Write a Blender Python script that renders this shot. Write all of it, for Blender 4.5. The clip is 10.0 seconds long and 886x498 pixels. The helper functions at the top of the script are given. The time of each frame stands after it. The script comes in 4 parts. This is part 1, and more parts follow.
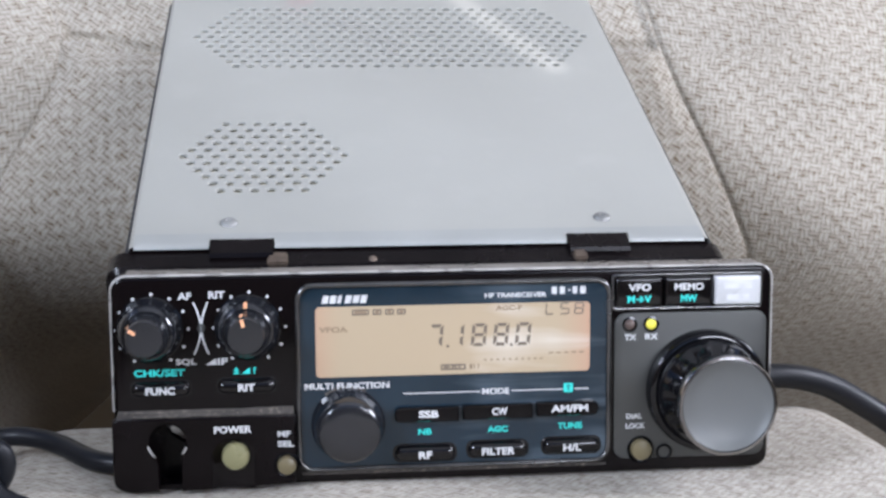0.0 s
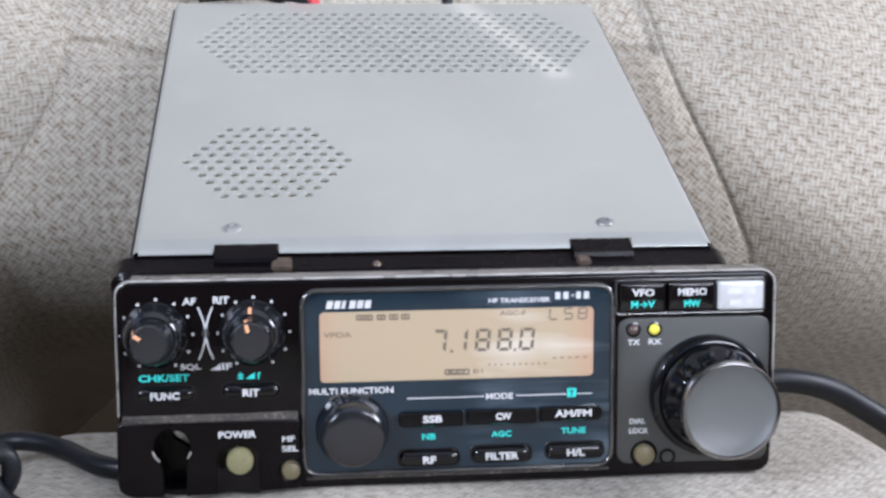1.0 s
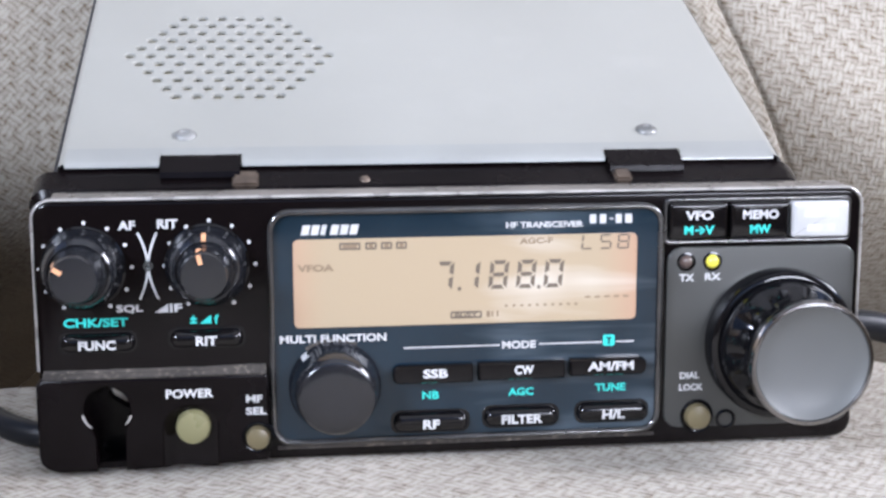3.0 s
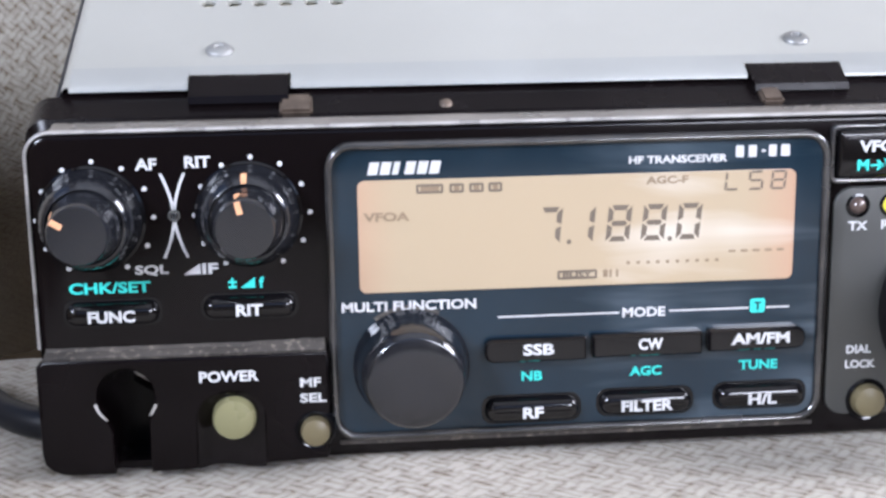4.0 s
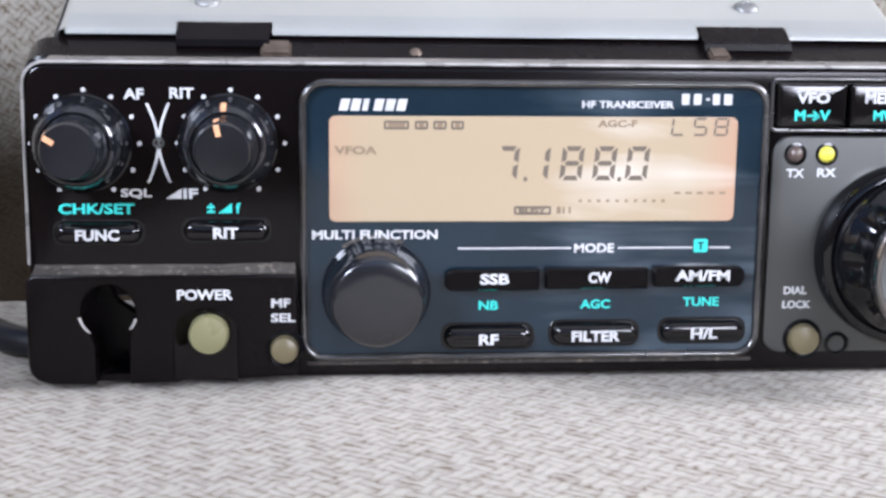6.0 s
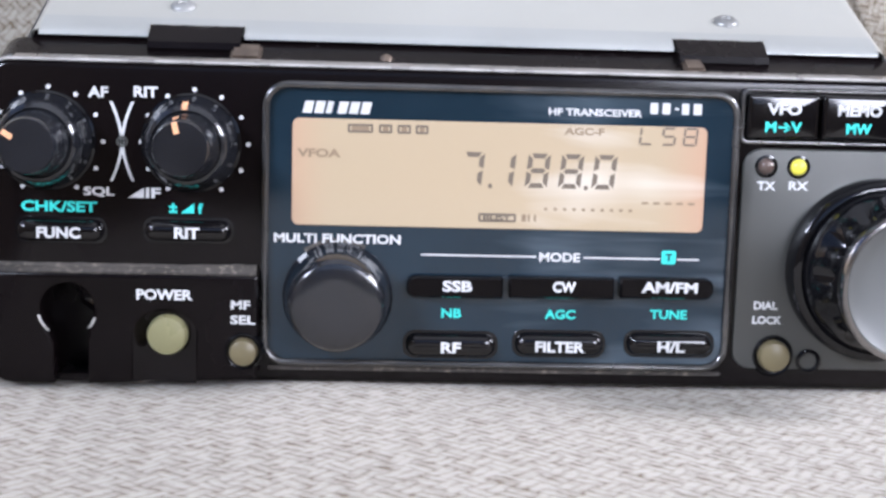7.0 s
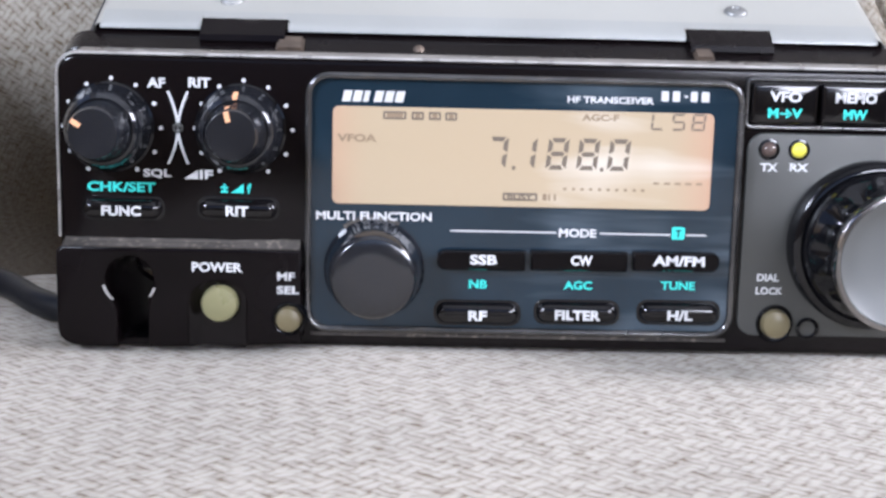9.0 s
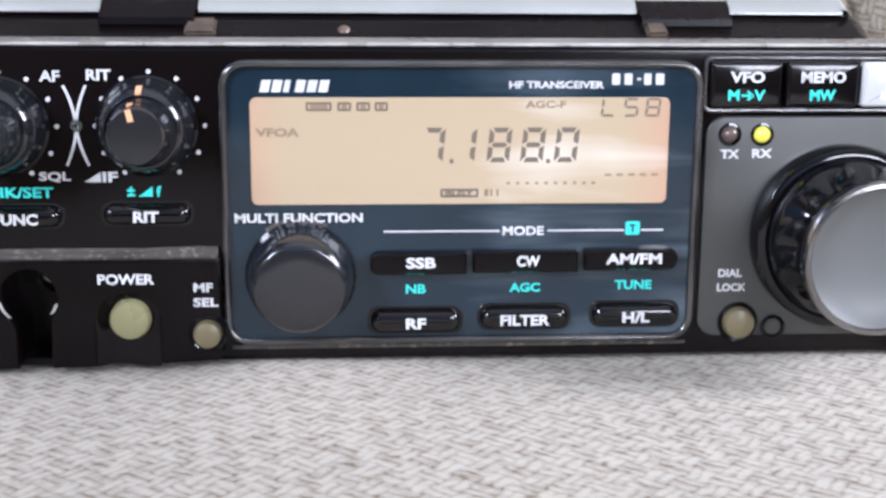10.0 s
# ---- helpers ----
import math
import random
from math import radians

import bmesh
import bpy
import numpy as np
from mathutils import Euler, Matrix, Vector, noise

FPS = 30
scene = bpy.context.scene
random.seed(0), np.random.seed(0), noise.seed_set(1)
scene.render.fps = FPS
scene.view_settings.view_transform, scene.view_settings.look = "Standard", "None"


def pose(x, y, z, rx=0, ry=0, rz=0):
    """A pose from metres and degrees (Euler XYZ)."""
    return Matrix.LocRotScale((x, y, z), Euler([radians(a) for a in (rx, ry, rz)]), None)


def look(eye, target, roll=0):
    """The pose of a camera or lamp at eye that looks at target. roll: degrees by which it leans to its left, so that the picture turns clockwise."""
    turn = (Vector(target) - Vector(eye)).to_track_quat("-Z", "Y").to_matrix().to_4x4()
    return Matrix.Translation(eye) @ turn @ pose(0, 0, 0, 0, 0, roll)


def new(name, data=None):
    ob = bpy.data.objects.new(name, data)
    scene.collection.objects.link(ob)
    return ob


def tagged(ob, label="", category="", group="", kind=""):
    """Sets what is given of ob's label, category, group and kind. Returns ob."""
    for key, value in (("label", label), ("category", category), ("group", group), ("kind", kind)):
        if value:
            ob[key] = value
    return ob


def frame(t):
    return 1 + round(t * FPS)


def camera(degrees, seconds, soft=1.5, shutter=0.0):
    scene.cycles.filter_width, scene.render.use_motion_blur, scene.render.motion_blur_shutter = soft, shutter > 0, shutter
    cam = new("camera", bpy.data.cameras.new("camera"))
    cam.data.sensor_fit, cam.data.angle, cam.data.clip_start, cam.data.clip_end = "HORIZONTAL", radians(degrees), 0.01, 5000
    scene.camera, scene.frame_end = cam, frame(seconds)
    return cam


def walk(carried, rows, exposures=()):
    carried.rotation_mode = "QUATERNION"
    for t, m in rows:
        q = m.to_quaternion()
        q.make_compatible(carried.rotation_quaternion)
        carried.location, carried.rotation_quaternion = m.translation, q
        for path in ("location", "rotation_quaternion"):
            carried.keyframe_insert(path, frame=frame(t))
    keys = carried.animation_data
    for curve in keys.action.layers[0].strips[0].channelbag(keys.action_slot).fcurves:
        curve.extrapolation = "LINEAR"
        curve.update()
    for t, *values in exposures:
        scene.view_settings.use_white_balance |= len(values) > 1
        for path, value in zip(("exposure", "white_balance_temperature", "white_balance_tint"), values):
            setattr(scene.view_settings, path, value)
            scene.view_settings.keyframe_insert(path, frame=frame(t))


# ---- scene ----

cam = camera(36.3, 10.0, soft=2.8)
PATH = [
    (0, (-0.0404, -0.3548, 0.1068), (0.0026, 0.0396, 0.0574), -0.26),
    (0.5, (-0.0432, -0.3554, 0.1076), (-0.0004, 0.0391, 0.0592), 0.07),
    (1, (-0.0416, -0.3555, 0.1076), (0.0015, 0.0391, 0.0590), -0.25),
    (1.5, (-0.0382, -0.3502, 0.1039), (0.0094, 0.0440, 0.0514), 0.05),
    (2, (-0.0436, -0.3507, 0.1084), (0.0066, 0.0429, 0.0568), 0.03),
    (2.2, (-0.0458, -0.3512, 0.1094), (0.0002, 0.0425, 0.0541), -0.00),
    (3.3, (-0.0373, -0.2467, 0.0866), (0.0115, 0.1435, 0.0132), -0.07),
    (3.5, (-0.0433, -0.2304, 0.0849), (0.0008, 0.1592, 0.0055), 0.26),
    (4, (-0.0413, -0.2198, 0.0840), (-0.0068, 0.1694, -0.0019), -0.81),
    (4.5, (-0.0433, -0.2301, 0.0823), (-0.0129, 0.1598, -0.0018), -1.00),
    (5, (-0.0377, -0.2396, 0.0821), (-0.0090, 0.1511, 0.0012), -1.14),
    (5.5, (-0.0441, -0.2425, 0.0739), (-0.0014, 0.1474, -0.0049), 0.43),
    (6.8, (-0.0214, -0.2371, 0.0622), (-0.0033, 0.1579, 0.0017), 1.21),
    (7, (-0.0215, -0.2406, 0.0605), (-0.0005, 0.1544, 0.0014), 1.59),
    (7.5, (-0.0214, -0.2475, 0.0670), (-0.0012, 0.1481, 0.0116), 2.25),
    (8, (-0.0163, -0.2578, 0.0689), (-0.0066, 0.1375, 0.0081), 1.02),
    (8.5, (-0.0213, -0.2573, 0.0624), (-0.0021, 0.1375, 0.0007), 2.06),
    (9, (-0.0206, -0.2623, 0.0675), (-0.0107, 0.1311, -0.0042), 1.37),
    (9.5, (-0.0255, -0.2396, 0.0776), (-0.0007, 0.1458, -0.0266), 1.77),
    (10, (-0.0189, -0.2365, 0.0748), (0.0089, 0.1522, -0.0151), 0.46),
]
walk(cam, [(t, look(eye, target, roll)) for t, eye, target, roll in PATH], exposures=((0.0, -0.07, 6040, 17), (2.2, -0.07, 6040, 17), (3.3, 0.24, 6080, 19), (10.0, 0.24, 6080, 19)))

# ---- world and light: daylight through the windows of a parked car ----
world = bpy.data.worlds.new("daylight")
scene.world = world
world.use_nodes = True
wn = world.node_tree.nodes
sky = wn.new("ShaderNodeTexSky")
sky.sky_type = "NISHITA"
sky.sun_disc = False
sky.sun_elevation = radians(65)
sky.sun_rotation = radians(120)
world.node_tree.links.new(sky.outputs[0], wn["Background"].inputs[0])
wn["Background"].inputs[1].default_value = 0.12


sun_data = bpy.data.lights.new("sun", "SUN")
sun_data.energy, sun_data.angle, sun_data.color = 2.4, radians(0.5), (1.0, 0.97, 0.92)
new("sun", sun_data).matrix_world = look((0.366, -0.211, 0.906), (0, 0, 0))


def window_light(name, eye, target, sx, sy, watts, colour):
    data = bpy.data.lights.new(name, "AREA")
    data.shape, data.size, data.size_y = "RECTANGLE", sx, sy
    data.energy, data.color = watts, colour
    ob = new(name, data)
    ob.matrix_world = look(eye, target)
    return ob


window_light("window_light_right", (0.78, -0.12, 0.44), (0.0, 0.05, 0.05), 0.34, 0.30, 9.6, (0.95, 0.975, 1.0))
window_light("window_light_left", (-0.62, -0.55, 0.43), (-0.17, 0.20, 0.13), 0.26, 0.20, 12.0, (0.83, 0.915, 1.0))
window_light("windscreen_light", (0.52, -1.06, 0.36), (0.0, 0.0, 0.03), 0.45, 0.26, 7.8, (0.92, 0.96, 1.0))


# ---- materials ----
def mat(name, base, rough=0.5, metal=0.0, vary=0.15, scale=60.0, bump=0.05, fine=900.0, dust=0.0, dust_colour=(0.30, 0.26, 0.20), coat=0.0, emit=0.0, grain=None, spec=0.5):
    """A surface with tone variation at two scales, fine relief and, where asked, lodged dust."""
    m = bpy.data.materials.new(name)
    m.use_nodes = True
    nt = m.node_tree
    n, l = nt.nodes, nt.links
    b = n["Principled BSDF"]
    co = n.new("ShaderNodeTexCoord")
    big = n.new("ShaderNodeTexNoise")
    big.inputs["Scale"].default_value, big.inputs["Detail"].default_value = scale, 5.0
    small = n.new("ShaderNodeTexNoise")
    small.inputs["Scale"].default_value, small.inputs["Detail"].default_value = fine, 3.0
    if grain:
        mp = n.new("ShaderNodeMapping")
        mp.inputs["Scale"].default_value = grain
        l.new(co.outputs["Object"], mp.inputs["Vector"])
        l.new(mp.outputs[0], small.inputs["Vector"])
    else:
        l.new(co.outputs["Object"], small.inputs["Vector"])
    l.new(co.outputs["Object"], big.inputs["Vector"])
    ramp = n.new("ShaderNodeMapRange")
    ramp.inputs["From Min"].default_value, ramp.inputs["From Max"].default_value = 0.3, 0.7
    ramp.inputs["To Min"].default_value, ramp.inputs["To Max"].default_value = 1.0 - vary, 1.0 + vary
    l.new(big.outputs[0], ramp.inputs["Value"])
    mul = n.new("ShaderNodeMix")
    mul.data_type, mul.blend_type = "RGBA", "MULTIPLY"
    mul.inputs["Factor"].default_value = 1.0
    mul.inputs["A"].default_value = (*base, 1)
    l.new(ramp.outputs[0], mul.inputs["B"])
    colour = mul.outputs["Result"]
    if dust:
        speck = n.new("ShaderNodeTexNoise")
        speck.inputs["Scale"].default_value, speck.inputs["Detail"].default_value = scale * 5, 8.0
        l.new(co.outputs["Object"], speck.inputs["Vector"])
        cut = n.new("ShaderNodeMapRange")
        cut.inputs["From Min"].default_value, cut.inputs["From Max"].default_value = 0.55, 0.80
        cut.inputs["To Max"].default_value = dust
        l.new(speck.outputs[0], cut.inputs["Value"])
        mix = n.new("ShaderNodeMix")
        mix.data_type = "RGBA"
        mix.inputs["B"].default_value = (*dust_colour, 1)
        l.new(cut.outputs[0], mix.inputs["Factor"])
        l.new(colour, mix.inputs["A"])
        colour = mix.outputs["Result"]
    l.new(colour, b.inputs["Base Color"])
    rr = n.new("ShaderNodeMapRange")
    rr.inputs["From Min"].default_value, rr.inputs["From Max"].default_value = 0.3, 0.7
    rr.inputs["To Min"].default_value, rr.inputs["To Max"].default_value = max(0.02, rough - 0.08), min(1.0, rough + 0.08)
    l.new(big.outputs[0], rr.inputs["Value"])
    if vary:
        l.new(rr.outputs[0], b.inputs["Roughness"])
    else:
        b.inputs["Roughness"].default_value = rough
    b.inputs["Metallic"].default_value = metal
    b.inputs["Specular IOR Level"].default_value = spec
    b.inputs["Coat Weight"].default_value = coat
    b.inputs["Coat Roughness"].default_value = 0.08
    if bump:
        bp = n.new("ShaderNodeBump")
        bp.inputs["Strength"].default_value, bp.inputs["Distance"].default_value = bump, 0.0004
        l.new(small.outputs[0], bp.inputs["Height"])
        l.new(bp.outputs[0], b.inputs["Normal"])
    if emit:
        l.new(colour, b.inputs["Emission Color"])
        b.inputs["Emission Strength"].default_value = emit
    return m


def woven(name, light, mid, dark, period=0.0045):
    """Upholstery: two thread directions crossing in a coarse basket weave, laid out in metres along the cloth."""
    m = bpy.data.materials.new(name)
    m.use_nodes = True
    nt = m.node_tree
    n, l = nt.nodes, nt.links
    b = n["Principled BSDF"]
    uv = n.new("ShaderNodeUVMap")
    uv.uv_map = "cloth"
    wob = n.new("ShaderNodeTexNoise")
    wob.inputs["Scale"].default_value, wob.inputs["Detail"].default_value = 160.0, 3.0
    l.new(uv.outputs[0], wob.inputs["Vector"])
    sub = n.new("ShaderNodeVectorMath")
    sub.operation = "SUBTRACT"
    sub.inputs[1].default_value = (0.5, 0.5, 0.5)
    l.new(wob.outputs["Color"], sub.inputs[0])
    sc = n.new("ShaderNodeVectorMath")
    sc.operation = "SCALE"
    sc.inputs["Scale"].default_value = 0.0028
    l.new(sub.outputs[0], sc.inputs[0])
    add = n.new("ShaderNodeVectorMath")
    l.new(uv.outputs[0], add.inputs[0])
    l.new(sc.outputs[0], add.inputs[1])
    sep = n.new("ShaderNodeSeparateXYZ")
    l.new(add.outputs[0], sep.inputs[0])

    def op(kind, a, c=None):
        q = n.new("ShaderNodeMath")
        q.operation = kind
        for i, value in enumerate((a, c)):
            if value is None:
                continue
            if isinstance(value, (int, float)):
                q.inputs[i].default_value = value
            else:
                l.new(value, q.inputs[i])
        return q.outputs[0]

    k = 2 * math.pi / period
    su = op("SINE", op("MULTIPLY", sep.outputs[0], k))
    sv = op("SINE", op("MULTIPLY", sep.outputs[1], k))
    prod = op("MULTIPLY", su, sv)
    # in one half of the cells the threads run across, in the other half along; two threads lie side by side in each
    tu = op("COSINE", op("MULTIPLY", sep.outputs[0], k * 4))
    tv = op("COSINE", op("MULTIPLY", sep.outputs[1], k * 4))
    pick = op("MINIMUM", op("MAXIMUM", op("ADD", op("MULTIPLY", prod, 3.0), 0.5), 0.0), 1.0)
    thread = op("ADD", op("MULTIPLY", tu, pick), op("MULTIPLY", tv, op("SUBTRACT", 1.0, pick)))
    gap = op("POWER", op("ADD", op("MULTIPLY", thread, 0.5), 0.5), 2.2)
    edge = op("POWER", op("ABSOLUTE", prod), 0.5)
    fuzz = n.new("ShaderNodeTexNoise")
    fuzz.inputs["Scale"].default_value, fuzz.inputs["Detail"].default_value = 800.0, 4.0
    l.new(uv.outputs[0], fuzz.inputs["Vector"])
    slub = n.new("ShaderNodeTexNoise")
    slub.inputs["Scale"].default_value, slub.inputs["Detail"].default_value = 300.0, 2.0
    l.new(uv.outputs[0], slub.inputs["Vector"])
    height = op("SUBTRACT", op("ADD", 0.84, op("MULTIPLY", edge, 0.18)), op("MULTIPLY", gap, 0.46))
    height = op("ADD", height, op("MULTIPLY", prod, 0.15))
    height = op("ADD", height, op("MULTIPLY", op("SUBTRACT", fuzz.outputs[0], 0.5), 0.85))
    height = op("ADD", height, op("MULTIPLY", op("SUBTRACT", slub.outputs[0], 0.5), 1.55))
    ramp = n.new("ShaderNodeValToRGB")
    ramp.color_ramp.elements[0].position, ramp.color_ramp.elements[0].color = 0.08, (*dark, 1)
    ramp.color_ramp.elements[1].position, ramp.color_ramp.elements[1].color = 0.95, (*light, 1)
    e = ramp.color_ramp.elements.new(0.45)
    e.color = (*mid, 1)
    l.new(op("SUBTRACT", op("MULTIPLY", height, 0.95), 0.10), ramp.inputs[0])
    wide = n.new("ShaderNodeTexNoise")
    wide.inputs["Scale"].default_value, wide.inputs["Detail"].default_value = 14.0, 4.0
    l.new(uv.outputs[0], wide.inputs["Vector"])
    tone = n.new("ShaderNodeMapRange")
    tone.inputs["From Min"].default_value, tone.inputs["From Max"].default_value = 0.3, 0.7
    tone.inputs["To Min"].default_value, tone.inputs["To Max"].default_value = 0.88, 1.10
    l.new(wide.outputs[0], tone.inputs["Value"])
    mul = n.new("ShaderNodeMix")
    mul.data_type, mul.blend_type = "RGBA", "MULTIPLY"
    mul.inputs["Factor"].default_value = 1.0
    l.new(ramp.outputs[0], mul.inputs["A"])
    l.new(tone.outputs[0], mul.inputs["B"])
    l.new(mul.outputs["Result"], b.inputs["Base Color"])
    b.inputs["Roughness"].default_value = 0.92
    b.inputs["Specular IOR Level"].default_value = 0.2
    b.inputs["Sheen Weight"].default_value = 0.15
    bp = n.new("ShaderNodeBump")
    bp.inputs["Strength"].default_value, bp.inputs["Distance"].default_value = 0.38, 0.0006
    l.new(height, bp.inputs["Height"])
    l.new(bp.outputs[0], b.inputs["Normal"])
    return m


CLOTH = woven("woven_seat_cloth", (0.430, 0.392, 0.333), (0.300, 0.264, 0.212), (0.150, 0.113, 0.070), 0.0084)
BLACK = mat("black_moulded_plastic", (0.0044, 0.0030, 0.0033), 0.24, vary=0.25, bump=0.0, spec=0.17)
SHELL = mat("polished_black_shell_plastic", (0.0040, 0.0027, 0.0031), 0.16, vary=0.0, bump=0.0, spec=0.30)
GLOSS = mat("glossy_black_plastic", (0.004, 0.004, 0.005), 0.09, vary=0.0, bump=0.0, spec=0.5)
BUTTON = mat("black_button_plastic", (0.004, 0.0035, 0.004), 0.12, vary=0.0, bump=0.0, spec=0.6)
KNOB = mat("worn_black_knob_plastic", (0.010, 0.011, 0.014), 0.17, vary=0.3, bump=0.0, spec=0.8, coat=0.3)
GRIME = mat("dusty_black_ledge", (0.06, 0.052, 0.045), 0.8, vary=0.4, scale=160, dust=0.8, dust_colour=(0.36, 0.31, 0.25), bump=0.3)
GUNMETAL = mat("gunmetal_grey_plastic", (0.078, 0.079, 0.075), 0.36, vary=0.04, metal=0.5, bump=0.0, spec=0.7)
DIALFACE = mat("satin_grey_dial_face", (0.140, 0.145, 0.142), 0.44, metal=0.2, vary=0.03, bump=0.0)
CHROME = mat("smoked_chrome_ring", (0.30, 0.29, 0.29), 0.16, metal=1.0, vary=0.2, bump=0.02)
TRIM = mat("worn_silver_edge_trim", (0.46, 0.44, 0.42), 0.30, metal=0.35, vary=0.45, scale=90, bump=0.03)
TOPSTRIP = mat("grey_worn_top_strip", (0.150, 0.134, 0.118), 0.30, vary=0.6, scale=35, bump=0.01, spec=0.5)
RIM = mat("dark_grey_display_rim", (0.135, 0.133, 0.132), 0.22, vary=0.35, metal=0.8, dust=0.3, bump=0.05)
LENS = mat("blue_black_display_lens", (0.010, 0.023, 0.036), 0.10, vary=0.15, bump=0.0, coat=0.2)
LCD = mat("amber_backlit_lcd", (0.440, 0.345, 0.226), 0.30, vary=0.0, scale=40, bump=0.0, coat=0.6, emit=0.11)
SEGMENT = mat("dark_lcd_segment", (0.150, 0.118, 0.088), 0.5, vary=0.1, bump=0.0)
GHOST = mat("faint_lcd_segment", (0.27, 0.195, 0.125), 0.5, vary=0.1, bump=0.0)
WHITE = mat("white_printed_ink", (0.64, 0.64, 0.64), 0.5, vary=0.12, scale=300, bump=0.0)
CYAN = mat("turquoise_printed_ink", (0.035, 0.68, 0.60), 0.5, vary=0.12, scale=300, bump=0.0)
ORANGE = mat("orange_pointer_paint", (0.85, 0.42, 0.22), 0.5, vary=0.2, bump=0.0)
KHAKI = mat("khaki_rubber_button", (0.225, 0.212, 0.110), 0.28, vary=0.1, bump=0.02)
BROWN = mat("brown_rubber_button", (0.155, 0.128, 0.070), 0.26, vary=0.1, bump=0.02)
LEDDARK = mat("unlit_smoked_led", (0.10, 0.07, 0.06), 0.15, vary=0.2, bump=0.0, coat=0.5)
LEDLIT = mat("lit_yellow_led", (0.72, 0.66, 0.08), 0.2, vary=0.05, bump=0.0, emit=0.35)
# sky glare on the third upper key, painted as a pale base colour
GLAREKEY = mat("key_face_painted_glare", (0.60, 0.60, 0.60), 0.15, vary=0.15, bump=0.02, coat=0.5)
SILVER = mat("silver_painted_sheet_metal", (0.406, 0.403, 0.368), 0.33, metal=0.25, vary=0.06, scale=14, bump=0.0, dust=0.10, dust_colour=(0.62, 0.62, 0.58))
LIP = mat("bright_bent_metal_lip", (0.375, 0.38, 0.362), 0.34, metal=0.3, vary=0.08, scale=30, bump=0.0)
EDGE = mat("dark_chassis_edge", (0.05, 0.05, 0.055), 0.4, metal=0.4, vary=0.2)
INSIDE = mat("dull_chassis_interior", (0.56, 0.52, 0.40), 0.6, vary=0.25, scale=200)
STEEL = mat("steel_screw", (0.27, 0.27, 0.26), 0.45, metal=0.5, vary=0.15)
BRASS = mat("tarnished_metal_clip", (0.15, 0.115, 0.09), 0.45, metal=0.6, vary=0.4, scale=300, dust=0.3)
RUBBER = mat("black_cable_rubber", (0.008, 0.009, 0.012), 0.42, vary=0.2, bump=0.03, spec=0.30)
REDWIRE = mat("red_wire_sleeve", (0.60, 0.05, 0.06), 0.4, vary=0.1)
# unseen cabin linings: pale roof brightens reflections, brown sides warm the shade
HEADLINER = mat("pale_grey_headliner_cloth", (0.58, 0.585, 0.59), 0.95, vary=0.06, scale=8, bump=0.2)
TRIMWALL = mat("unseen_brown_cabin_lining", (0.125, 0.094, 0.058), 0.9, vary=0.1, scale=8, bump=0.2)


# the backlight is redder towards both ends of the screen
lt = LCD.node_tree
lb = lt.nodes["Principled BSDF"]
lco, lsep = lt.nodes.new("ShaderNodeTexCoord"), lt.nodes.new("ShaderNodeSeparateXYZ")
lt.links.new(lco.outputs["Object"], lsep.inputs[0])
lab, lmr, lmx = lt.nodes.new("ShaderNodeMath"), lt.nodes.new("ShaderNodeMapRange"), lt.nodes.new("ShaderNodeMix")
lab.operation = "ABSOLUTE"
lt.links.new(lsep.outputs[0], lab.inputs[0])
lmr.interpolation_type = "SMOOTHSTEP"
lmr.inputs["From Min"].default_value, lmr.inputs["From Max"].default_value, lmr.inputs["To Max"].default_value = 0.028, 0.042, 0.6
lt.links.new(lab.outputs[0], lmr.inputs["Value"])
lmx.data_type = "RGBA"
lmx.inputs["B"].default_value = (0.52, 0.26, 0.17, 1)
lt.links.new(lb.inputs["Base Color"].links[0].from_socket, lmx.inputs["A"])
lt.links.new(lmr.outputs[0], lmx.inputs["Factor"])
for socket in ("Base Color", "Emission Color"):
    lt.links.new(lmx.outputs["Result"], lb.inputs[socket])


